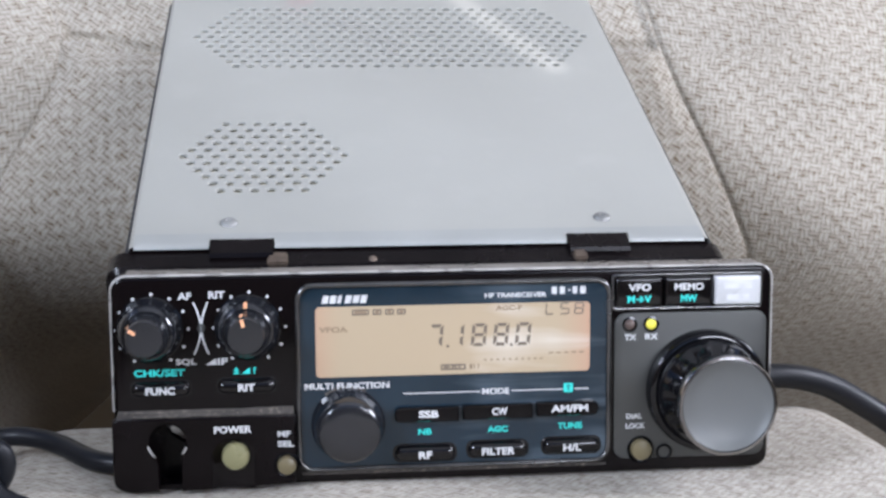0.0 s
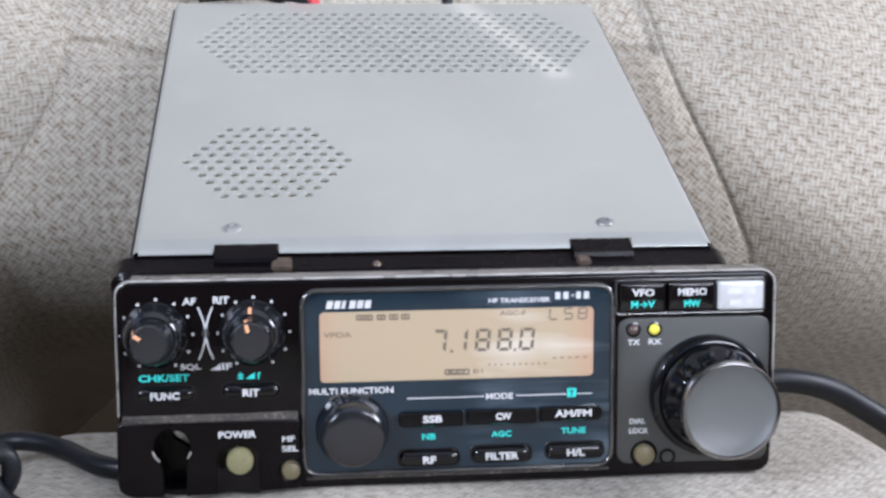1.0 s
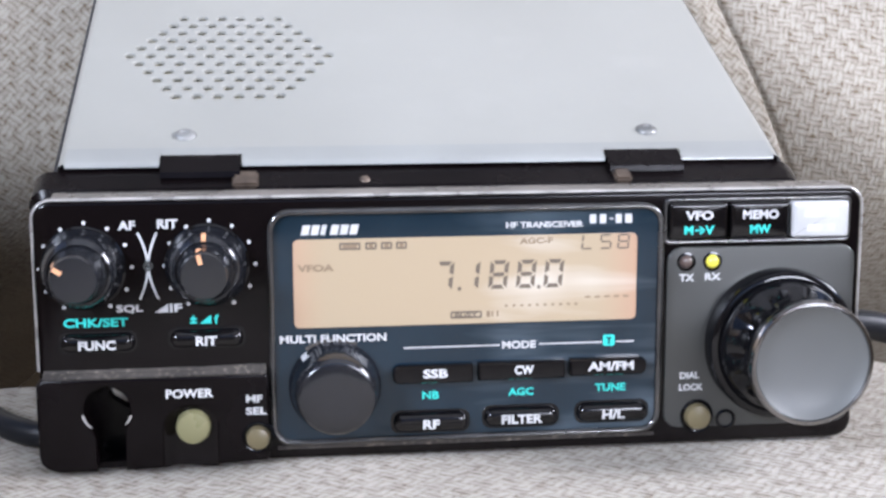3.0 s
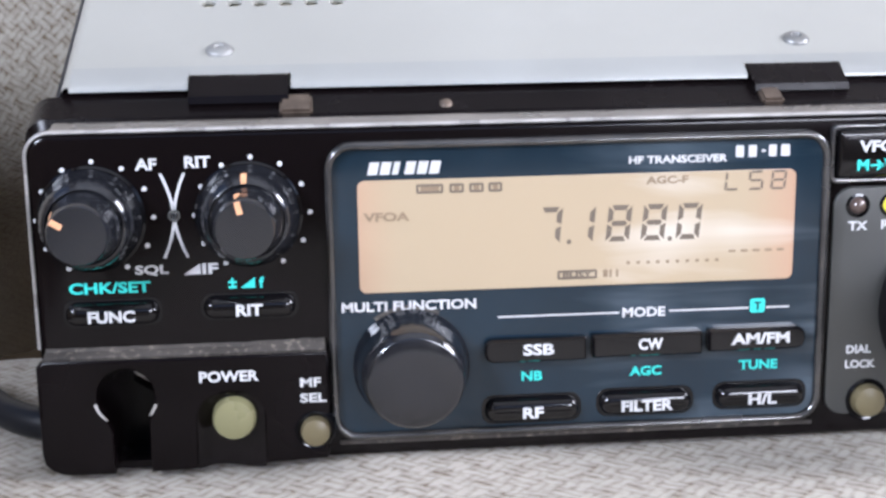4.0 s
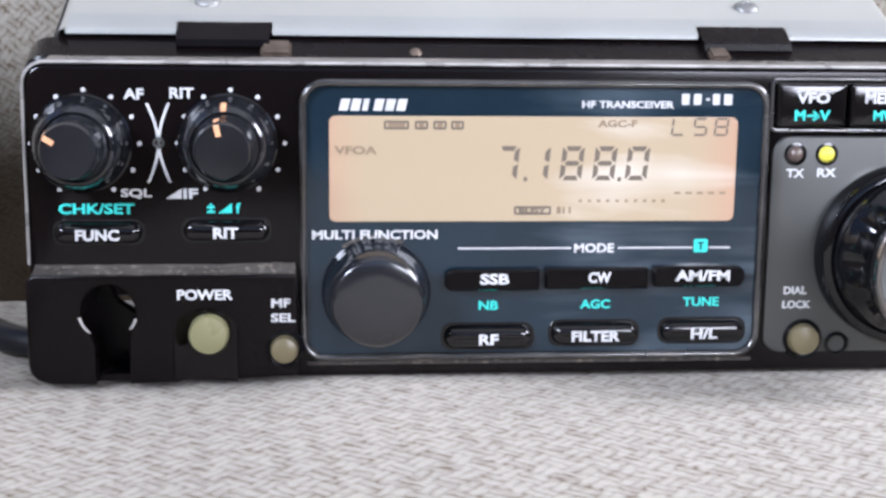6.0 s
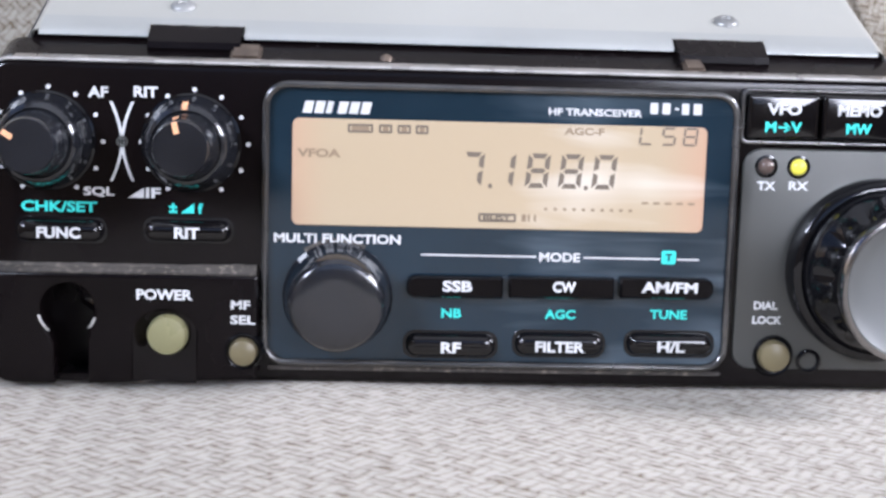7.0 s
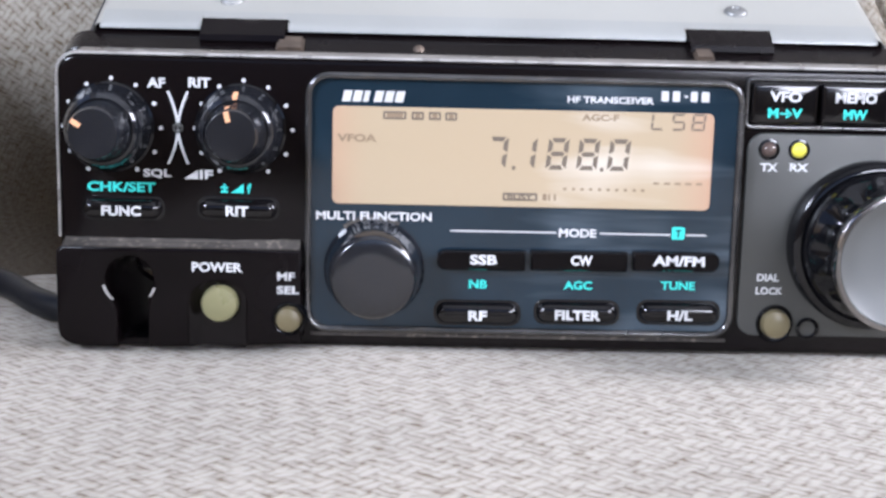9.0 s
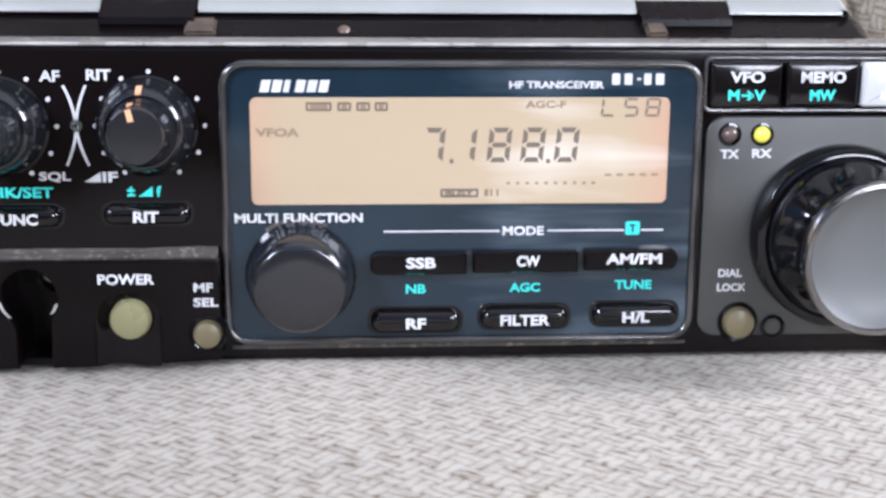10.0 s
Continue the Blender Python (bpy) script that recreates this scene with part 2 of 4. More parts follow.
def smudge_glare(material, tint, most, at):
    """Slanting glare on a smudged window, painted as pale streaks in its base colour."""
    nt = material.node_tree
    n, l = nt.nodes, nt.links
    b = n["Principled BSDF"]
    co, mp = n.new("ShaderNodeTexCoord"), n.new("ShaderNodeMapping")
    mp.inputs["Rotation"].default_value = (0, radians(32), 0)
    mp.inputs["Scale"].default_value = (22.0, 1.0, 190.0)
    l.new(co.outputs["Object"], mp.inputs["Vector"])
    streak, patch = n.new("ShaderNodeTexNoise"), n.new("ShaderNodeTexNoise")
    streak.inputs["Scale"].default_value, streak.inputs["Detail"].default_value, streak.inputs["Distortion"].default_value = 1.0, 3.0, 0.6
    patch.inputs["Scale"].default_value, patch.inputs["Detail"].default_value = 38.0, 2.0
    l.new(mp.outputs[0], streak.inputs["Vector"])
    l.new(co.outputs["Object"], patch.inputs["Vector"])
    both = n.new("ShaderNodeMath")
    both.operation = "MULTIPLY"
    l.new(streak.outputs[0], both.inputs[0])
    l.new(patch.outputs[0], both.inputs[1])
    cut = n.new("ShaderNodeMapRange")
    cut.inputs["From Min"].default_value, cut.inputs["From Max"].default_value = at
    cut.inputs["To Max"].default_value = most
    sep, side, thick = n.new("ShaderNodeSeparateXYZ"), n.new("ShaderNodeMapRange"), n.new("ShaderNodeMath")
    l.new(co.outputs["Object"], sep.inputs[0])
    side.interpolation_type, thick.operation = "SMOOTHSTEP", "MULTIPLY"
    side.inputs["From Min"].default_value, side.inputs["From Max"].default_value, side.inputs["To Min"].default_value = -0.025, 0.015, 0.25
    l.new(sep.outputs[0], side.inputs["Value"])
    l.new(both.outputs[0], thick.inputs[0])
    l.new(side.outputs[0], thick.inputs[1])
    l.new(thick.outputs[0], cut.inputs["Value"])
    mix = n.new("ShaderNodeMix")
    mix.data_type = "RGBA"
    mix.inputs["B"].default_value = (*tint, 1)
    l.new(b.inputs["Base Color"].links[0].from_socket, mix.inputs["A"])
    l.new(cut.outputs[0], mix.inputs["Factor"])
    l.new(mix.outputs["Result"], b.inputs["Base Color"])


# glare painted paler and stronger towards the right of lens and screen
smudge_glare(LENS, (0.22, 0.28, 0.33), 0.30, (0.20, 0.42))
smudge_glare(LCD, (0.78, 0.74, 0.66), 0.62, (0.20, 0.40))


# ---- mesh helpers ----
def part(name, bm, material, parent=None, label="", smooth=None, clean=True):
    me = bpy.data.meshes.new(name)
    if clean:
        bmesh.ops.recalc_face_normals(bm, faces=bm.faces)
    bm.to_mesh(me)
    bm.free()
    me.materials.append(material)
    if smooth is not None:
        me.shade_smooth()
        me.set_sharp_from_angle(angle=radians(smooth))
    ob = new(name, me)
    if parent is not None:
        ob.parent = parent
    if label:
        ob["label"] = label
    return ob


def thing(name, label, category, m=None, group=""):
    ob = new(name)
    ob.empty_display_size = 0.02
    if m is not None:
        ob.matrix_world = m
    return tagged(ob, label, category, group)


def rrect(x0, x1, z0, z1, r, n=5):
    pts = []
    for cx, cz, a in ((x1 - r, z1 - r, 0), (x0 + r, z1 - r, 90), (x0 + r, z0 + r, 180), (x1 - r, z0 + r, 270)):
        for i in range(n + 1):
            t = radians(a + 90 * i / n)
            pts.append((cx + r * math.cos(t), cz + r * math.sin(t)))
    return pts


def disc(cx, cz, r, n=24):
    return [(cx + r * math.cos(2 * math.pi * i / n), cz + r * math.sin(2 * math.pi * i / n)) for i in range(n)]


def inset(pts, d):
    """The outline (counter-clockwise in x, z) moved inwards by d."""
    out, n = [], len(pts)
    for i in range(n):
        a, b, c = Vector(pts[i - 1]), Vector(pts[i]), Vector(pts[(i + 1) % n])
        e1, e2 = (b - a), (c - b)
        if e1.length < 1e-9 or e2.length < 1e-9:
            out.append(pts[i])
            continue
        e1.normalize(), e2.normalize()
        n1, n2 = Vector((-e1.y, e1.x)), Vector((-e2.y, e2.x))
        h = n1 + n2
        if h.length < 1e-6:
            h = n1
        h.normalize()
        out.append(tuple(b + h * (d / max(0.4, h.dot(n1)))))
    return out


def loops(bm, rings, cap_first=False, cap_last=True):
    rows = [[bm.verts.new(p) for p in ring] for ring in rings]
    for a, b in zip(rows, rows[1:]):
        for i in range(len(a)):
            j = (i + 1) % len(a)
            bm.faces.new((a[i], a[j], b[j], b[i]))
    if cap_first:
        bm.faces.new(rows[0])
    if cap_last:
        bm.faces.new(rows[-1])
    return bm


def at_y(pts, y):
    return [(x, y, z) for x, z in pts]


def slab(pts, back, front, bevel=0.0004, bm=None):
    """A plate with a bevelled front edge, from y = back to y = front (front is nearer the viewer)."""
    bm = bm or bmesh.new()
    rings = [at_y(pts, back)]
    for k in range(5):
        a = math.pi / 2 * k / 4
        rings.append(at_y(inset(pts, bevel * (1 - math.cos(a))), front + bevel * (1 - math.sin(a))))
    return loops(bm, rings, cap_first=True)


def ring(outer, inner, back, front, bevel=0.0003):
    """A raised frame between two outlines of equal count."""
    bm = bmesh.new()
    return loops(bm, [at_y(outer, back), at_y(outer, front + bevel), at_y(inset(outer, bevel * 0.3), front + bevel * 0.3), at_y(inset(outer, bevel), front), at_y(inset(inner, -bevel), front), at_y(inset(inner, -bevel * 0.3), front + bevel * 0.3), at_y(inner, front + bevel), at_y(inner, back)], cap_last=False)


def lathe(profile, cx, cz, n=48, lobes=0, depth=0.0, lobed=(), closed=True):
    """A turned form about an axis along y; rings whose index is in lobed carry finger flutes."""
    bm = bmesh.new()
    rings = []
    for k, (r, y) in enumerate(profile):
        one = []
        for i in range(n):
            a = 2 * math.pi * i / n
            q = r
            if k in lobed:
                q = r - depth * (0.5 + 0.5 * math.cos(lobes * a)) ** 2
            one.append((cx + q * math.cos(a), y, cz + q * math.sin(a)))
        rings.append(one)
    return loops(bm, rings, cap_last=closed)


def box(bm, x0, x1, y0, y1, z0, z1):
    v = [bm.verts.new((x, y, z)) for x in (x0, x1) for y in (y0, y1) for z in (z0, z1)]
    for f in ((0, 1, 3, 2), (4, 6, 7, 5), (0, 4, 5, 1), (2, 3, 7, 6), (0, 2, 6, 4), (1, 5, 7, 3)):
        bm.faces.new([v[i] for i in f])
    return bm


def polygon(pts, y, thick=0.00012, bm=None):
    bm = bm or bmesh.new()
    return loops(bm, [at_y(pts, y + thick), at_y(pts, y)])


def lettering(text, cx, cz, height, y, material, parent, width=None, label="", bold=0.0):
    """Raised print: capitals of that height, centred at (cx, cz) on the plane y."""
    data = bpy.data.curves.new("lettering", "FONT")
    data.body = text
    data.align_x, data.align_y = "CENTER", "CENTER"
    data.size = 1.0
    data.offset = 0.030 + bold
    data.resolution_u = 3
    data.extrude = 0.004
    tmp = bpy.data.objects.new("lettering_source", data)
    scene.collection.objects.link(tmp)
    me = bpy.data.meshes.new_from_object(tmp)
    bpy.data.objects.remove(tmp)
    co = np.array([v.co[:] for v in me.vertices])
    lo, hi = co.min(0), co.max(0)
    sz = height / max(1e-6, hi[1] - lo[1])
    sx = width / max(1e-6, hi[0] - lo[0]) if width else sz
    mid = (lo + hi) / 2
    for v in me.vertices:
        x, up, out = v.co
        v.co = (cx + (x - mid[0]) * sx, y - out * 0.01 - 0.00006, cz + (up - mid[1]) * sz)
    me.materials.append(material)
    ob = new("lettering", me)
    ob.parent = parent
    ob["label"] = label or ("turquoise printed lettering" if material is CYAN else "white printed lettering")
    return ob


def tube(name, points, radius, material, parent=None, label="", n=12, steps=10):
    """A round cable along a smooth line through the points."""
    P = [Vector(p) for p in points]
    P = [P[0] * 2 - P[1]] + P + [P[-1] * 2 - P[-2]]
    line = []
    for i in range(1, len(P) - 2):
        a, b, c, d = P[i - 1:i + 3]
        for s in range(steps):
            t = s / steps
            line.append(0.5 * ((2 * b) + (c - a) * t + (2 * a - 5 * b + 4 * c - d) * t * t + (3 * b - a - 3 * c + d) * t ** 3))
    line.append(P[-2])
    bm, rings = bmesh.new(), []
    side = Vector((0, 0, 1))
    for i, p in enumerate(line):
        d = (line[min(i + 1, len(line) - 1)] - line[max(i - 1, 0)]).normalized()
        side = (side - d * side.dot(d)).normalized()
        up = d.cross(side)
        rings.append([p + radius * (side * math.cos(2 * math.pi * k / n) + up * math.sin(2 * math.pi * k / n)) for k in range(n)])
    loops(bm, rings, cap_first=True)
    return part(name, bm, material, parent, label, smooth=60)


def sheet(name, us, vs, place, material, parent, label="", twist=None):
    """A cloth surface over a grid of us by vs, with its layout in metres as UV."""
    bm = bmesh.new()
    grid = [[bm.verts.new(place(u, v)) for u in us] for v in vs]
    uvl = bm.loops.layers.uv.new("cloth")
    arc_v = [0.0]
    mid = len(us) // 2
    for j in range(1, len(vs)):
        arc_v.append(arc_v[-1] + (grid[j][mid].co - grid[j - 1][mid].co).length)
    arc_u = []
    for j in range(len(vs)):
        row = [0.0]
        for i in range(1, len(us)):
            row.append(row[-1] + (grid[j][i].co - grid[j][i - 1].co).length)
        arc_u.append([q - row[mid] for q in row])
    for j in range(len(vs) - 1):
        for i in range(len(us) - 1):
            f = bm.faces.new((grid[j][i], grid[j][i + 1], grid[j + 1][i + 1], grid[j + 1][i]))
            for lp, (a, b) in zip(f.loops, ((j, i), (j, i + 1), (j + 1, i + 1), (j + 1, i))):
                ang = twist(us[i], vs[j]) if twist else 0.0
                c, d = math.cos(ang), math.sin(ang)
                lp[uvl].uv = (c * arc_u[a][b] - d * arc_v[a], d * arc_u[a][b] + c * arc_v[a])
    return part(name, bm, material, parent, label, smooth=180)


def smoothstep(a, b, x):
    t = min(1.0, max(0.0, (x - a) / (b - a)))
    return t * t * (3 - 2 * t)


# ---- unseen car cabin, added to close the place and shape the light ----
def wall_with_opening(name, axis, at, thick, u0, u1, z0, z1, hole):
    """A wall across x or y with one window opening (a0, a1, b0, b1)."""
    a0, a1, b0, b1 = hole
    bm = bmesh.new()
    for p0, p1, q0, q1 in ((u0, u1, z0, b0), (u0, u1, b1, z1), (u0, a0, b0, b1), (a1, u1, b0, b1)):
        if axis == "x":
            box(bm, at, at + thick, p0, p1, q0, q1)
        else:
            box(bm, p0, p1, at, at + thick, q0, q1)
    return tagged(part(name, bm, TRIMWALL), kind="structure", label="unseen brown cabin side with a window opening", category="wall")


# unseen left side stands close, its sill high, to shade the lower seat
wall_with_opening("unseen_wall_left", "x", -0.47, 0.06, -1.20, 1.20, -0.45, 0.80, (-0.75, 0.45, 0.26, 0.70))
wall_with_opening("wall_right", "x", 0.84, 0.06, -1.20, 1.20, -0.45, 0.80, (-0.60, 0.45, 0.22, 0.70))
wall_with_opening("wall_front", "y", -1.26, 0.06, -0.47, 0.90, -0.45, 0.80, (-0.38, 0.65, 0.28, 0.72))
wall_with_opening("wall_back", "y", 1.20, 0.06, -0.47, 0.90, -0.45, 0.80, (-0.38, 0.55, 0.40, 0.66))
# unseen roof lining; its narrow gap is added to streak sun across the radio
gap_mid, gap_along, gap_side = Vector((0.3105, 0.004)), Vector((0.513, -0.858)) * 0.056, Vector((0.858, 0.513)) * 0.0062
rim = [(-0.47, -1.26), (0.96, -1.26), (0.96, 1.26), (-0.47, 1.26)]
hole = [gap_mid + gap_along - gap_side, gap_mid + gap_along + gap_side, gap_mid - gap_along + gap_side, gap_mid - gap_along - gap_side]
bm = bmesh.new()
loops(bm, [[(x, y, z) for x, y in line] for line, z in ((rim, 0.80), (rim, 0.82), (hole, 0.82), (hole, 0.80))], cap_last=False)
bm.verts.ensure_lookup_table()
for k in range(4):
    m = (k + 1) % 4
    bm.faces.new((bm.verts[k], bm.verts[m], bm.verts[12 + m], bm.verts[12 + k]))
tagged(part("ceiling", bm, HEADLINER), kind="structure", label="unseen grey cabin roof lining with an added sun gap", category="ceiling")
tagged(part("floor", box(bmesh.new(), -0.47, 0.96, -1.26, 1.26, -0.50, -0.45), TRIMWALL), kind="structure", label="plain brown cabin floor", category="floor")

# ---- the car seat ----
seat = thing("car_seat", "car seat in woven beige-grey cloth with raised side bolsters", "car seat")


def cushion_place(x, y):
    z = -0.0004
    z -= 23.0 * max(0.0, x - 0.122) ** 2 if x < 0.165 else 23.0 * 0.043 ** 2 + (x - 0.165) * 1.0
    z -= 10.0 * max(0.0, -0.108 - x) ** 2
    back = max(0.0, y - 0.062)
    z -= 14.0 * back ** 2 if back < 0.05 else 14.0 * 0.0025 + (back - 0.05) * 1.4
    front = max(0.0, -0.30 - y)
    z -= 6.0 * front ** 2
    z += 0.0012 * noise.noise(Vector((x * 14, y * 14, 2.0)))
    z -= 0.0007 * math.exp(-((y + 0.0) / 0.03) ** 2) * smoothstep(0.10, 0.08, abs(x)) + 0.0007 * math.exp(-(y / 0.03) ** 2) * smoothstep(-0.04, -0.06, x) * smoothstep(-0.11, -0.09, x)
    return (x, y, max(z, -0.30))


def span(a, b, step):
    n = max(1, round((b - a) / step))
    return [a + (b - a) * i / n for i in range(n + 1)]


sheet("seat_cushion", span(-0.40, 0.40, 0.0055), span(-0.48, 0.40, 0.0055), cushion_place, CLOTH, seat, twist=lambda x, y: radians(40))


def seam_right(z):
    k = min(1.0, max(-0.3, (0.135 - z) / 0.10))
    return 0.113 + 0.036 * (k ** 1.2 if k > 0 else k)


def seam_left(z):
    return -0.135 - 0.030 * smoothstep(0.12, 0.04, z) - 0.012 * smoothstep(0.12, 0.16, z)


def groove(d, w):
    return math.exp(-(d / w) ** 2)


def across(u, z):
    """From the layout across the seat (the seams stand at -0.12 and 0.12) to x, and the distance past a seam."""
    l, r = seam_left(z), seam_right(z)
    if u > 0.12:
        return r + (u - 0.12), u - 0.12
    if u < -0.12:
        return l - (-0.12 - u), -0.12 - u
    return l + (u + 0.12) / 0.24 * (r - l), -min(0.12 - u, u + 0.12)


def backrest_place(u, z):
    x, out = across(u, z)
    y = 0.160 + 0.47 * z
    turn = smoothstep(0.06, -0.06, x)
    side = smoothstep(-0.012, 0.020, out) * turn
    low = max(0.0, 0.084 - 0.022 * turn - 0.042 * side - z)
    y += (7.5 + 14.5 * turn) * (min(low, 0.10) ** 2 + 0.20 * max(0.0, low - 0.10))
    if out > 0:
        y -= 0.020 * (1 - math.exp(-out / 0.10)) - 0.10 * max(0.0, out - 0.18)
        y -= 0.0004 * (1 - math.exp(-out / 0.003))
    else:
        y -= 0.0005 * (1 - math.exp(out / 0.003))
    y += (0.0015 if x > 0 else 0.0009) * groove(out, 0.0008)
    if out < 0.0:
        cross = 0.119 + 0.02 * x + 0.009 * smoothstep(-0.085, -0.135, x)
        y += ((0.0035 if x > -0.05 else 0.0060) * groove(z - cross, 0.0022) + 0.003 * smoothstep(cross - 0.004, cross + 0.004, z)) * smoothstep(0.0, -0.004, out)
        y -= 0.004 * groove(z - cross + 0.02, 0.018) * smoothstep(0.0, -0.01, out)
    y += 0.0035 * noise.noise(Vector((x * 9, z * 9, 0.3)))
    return (x, y, z)


def cloth_turn(x, z):
    if x > 0.1199:
        return radians(10)
    if x < -0.1201:
        return radians(-10)
    return radians(40)


sheet("seat_backrest", span(-0.40, -0.15, 0.005) + span(-0.147, -0.1230, 0.0015) + span(-0.1224, -0.1176, 0.0006) + span(-0.1170, -0.105, 0.0015) + span(-0.10, 0.10, 0.005) + span(0.105, 0.1170, 0.0015) + span(0.1176, 0.1224, 0.0006) + span(0.1230, 0.147, 0.0015) + span(0.15, 0.40, 0.005), span(-0.10, 0.108, 0.004) + span(0.110, 0.128, 0.001) + span(0.132, 0.48, 0.004), backrest_place, CLOTH, seat, twist=cloth_turn)

# ---- the main unit of the radio: a flat metal case lying back against the seat ----
TIP = 25.11
case = thing("radio_main_unit", "silver metal radio case with perforated vents leaning on seat", "radio", pose(0, 0, 0, TIP, 0, 0))
CX0, CX1, CY0, CY1, CZ0, CZ1 = -0.0866, 0.0777, 0.0436, 0.2266, -0.0045, 0.0473
PITCH, ROW = 0.00495, 0.00433


def vent_rows(cx, cy, rows, middle):
    """Rows of a honeycomb field: y of the row, x of its first hole, count."""
    half = rows // 2
    return [(cy + k * ROW, cx - (middle - abs(k) - 1) * PITCH / 2, middle - abs(k)) for k in range(-half, half + 1)]


def cover():
    bm = bmesh.new()
    inset_x = 0.0018
    x0, x1, z = CX0 + inset_x, CX1 - inset_x, CZ1
    fields = vent_rows(-0.0500, 0.0973, 11, 11) + vent_rows(-0.0035, 0.1897, 13, 30)

    def quad(a, b, c, d):
        bm.faces.new([bm.verts.new(p) for p in (a, b, c, d)])

    def flat(xa, xb, ya, yb):
        if xb - xa > 1e-6 and yb - ya > 1e-6:
            quad((xa, ya, z), (xb, ya, z), (xb, yb, z), (xa, yb, z))

    y_at = CY0 + 0.0075
    for cy, fx, count in sorted(fields):
        flat(x0, x1, y_at, cy - ROW / 2)
        lo, hi = cy - ROW / 2, cy + ROW / 2
        left = fx - PITCH / 2
        flat(x0, left, lo, hi)
        for i in range(count):
            hx = fx + i * PITCH
            r = 0.00140
            inner = [(hx + r * math.cos(radians(45 * k + 22.5)), cy + r * math.sin(radians(45 * k + 22.5))) for k in range(8)]
            w, h = PITCH / 2, ROW / 2
            outer = [(hx + w, cy + h * 0.41), (hx + w * 0.41, cy + h), (hx - w * 0.41, cy + h), (hx - w, cy + h * 0.41), (hx - w, cy - h * 0.41), (hx - w * 0.41, cy - h), (hx + w * 0.41, cy - h), (hx + w, cy - h * 0.41)]
            brim = [(hx + (a - hx) * 1.22, cy + (b - cy) * 1.22) for a, b in inner]
            vr = [bm.verts.new((a, b, z)) for a, b in brim]
            vi = [bm.verts.new((a, b, z - 0.00022)) for a, b in inner]
            vo = [bm.verts.new((a, b, z)) for a, b in outer]
            vd = [bm.verts.new((a, b, z - 0.0009)) for a, b in inner]
            for k in range(8):
                j = (k + 1) % 8
                bm.faces.new((vo[k], vo[j], vr[j], vr[k]))
                bm.faces.new((vr[k], vr[j], vi[j], vi[k]))
                bm.faces.new((vi[k], vi[j], vd[j], vd[k]))
            for k, (a, b) in zip((0, 2, 4, 6), ((w, h), (-w, h), (-w, -h), (w, -h))):
                bm.faces.new((vo[k], bm.verts.new((hx + a, cy + b, z)), vo[k + 1]))
        flat(left + count * PITCH, x1, lo, hi)
        y_at = hi
    flat(x0, x1, y_at, CY1)
    # rounded long edges, sides and back
    for s, xe in ((1, x1), (-1, x0)):
        prev = (xe, z)
        for k in range(1, 6):
            a = radians(90 - 18 * k)
            cur = (xe + s * inset_x * math.cos(a), z - inset_x + inset_x * math.sin(a))
            quad((prev[0], CY0 + 0.0012, prev[1]), (prev[0], CY1, prev[1]), (cur[0], CY1, cur[1]), (cur[0], CY0 + 0.0012, cur[1]))
            prev = cur
        quad((prev[0], CY0 + 0.0012, prev[1]), (prev[0], CY1, prev[1]), (prev[0], CY1, CZ0 + 0.012), (prev[0], CY0 + 0.0012, CZ0 + 0.012))
    quad((CX0, CY1, CZ1 - inset_x), (CX1, CY1, CZ1 - inset_x), (CX1, CY1, CZ0), (CX0, CY1, CZ0))
    quad((x0, CY1, z), (x1, CY1, z), (CX1, CY1, CZ1 - inset_x), (CX0, CY1, CZ1 - inset_x))
    return bm


part("top_cover", cover(), SILVER, case, "brushed silver metal cover with two honeycomb vent fields", clean=False)
part("chassis", box(bmesh.new(), CX0 + 0.001, CX1 - 0.001, CY0 + 0.003, CY1 - 0.001, CZ0, CZ1 - 0.0015), INSIDE, case, "pale metal chassis inside the cover")


def lip():
    bm = bmesh.new()
    prof = [(CY0 + 0.0076, CZ1 + 0.0001), (CY0 + 0.004, CZ1 + 0.0001), (CY0 + 0.0020, CZ1 - 0.0001), (CY0 + 0.0012, CZ1 - 0.0004), (CY0 + 0.0009, CZ1 - 0.0009), (CY0 + 0.0016, CZ1 - 0.0014)]
    xs = [CX0 + 0.0016, -0.0645, -0.0465, 0.0360, 0.0540, CX1 - 0.0016]
    rows = [[bm.verts.new((x, y, z)) for y, z in prof] for x in xs]
    for i in (0, 2, 4):
        for a in range(len(prof) - 1):
            bm.faces.new((rows[i][a], rows[i + 1][a], rows[i + 1][a + 1], rows[i][a + 1]))
    for i in (1, 3):
        corners = ((xs[i], CY0 + 0.0076), (xs[i + 1], CY0 + 0.0076), (xs[i + 1], CY0 + 0.0044), (xs[i], CY0 + 0.0044))
        bm.faces.new([bm.verts.new((x, y, CZ1 + 0.0001)) for x, y in corners])
    return bm


part("front_plate", box(bmesh.new(), CX0 + 0.0005, CX1 - 0.0005, CY0 + 0.0012, CY0 + 0.0028, CZ0, CZ1 - 0.0012), BLACK, case, "black front plate under the lip")
part("front_lip", lip(), LIP, case, "bright bent metal lip along the front edge", smooth=60, clean=False)
for s, xe in ((-1, CX0), (1, CX1)):
    bm = bmesh.new()
    box(bm, min(xe, xe + s * 0.0009), max(xe, xe + s * 0.0009), CY0 + 0.0005, CY1 - 0.001, CZ0 + 0.001, CZ1 - 0.0022)
    part("side_rail", bm, EDGE, case, "dark side rail of the chassis")


def bracket():
    pts = rrect(-0.0920, 0.0815, -0.0100, 0.0456, 0.0042)
    bm = bmesh.new()
    return loops(bm, [at_y(pts, 0.0445), at_y(pts, 0.0372), at_y(inset(pts, 0.0014), 0.0358)], cap_first=True)


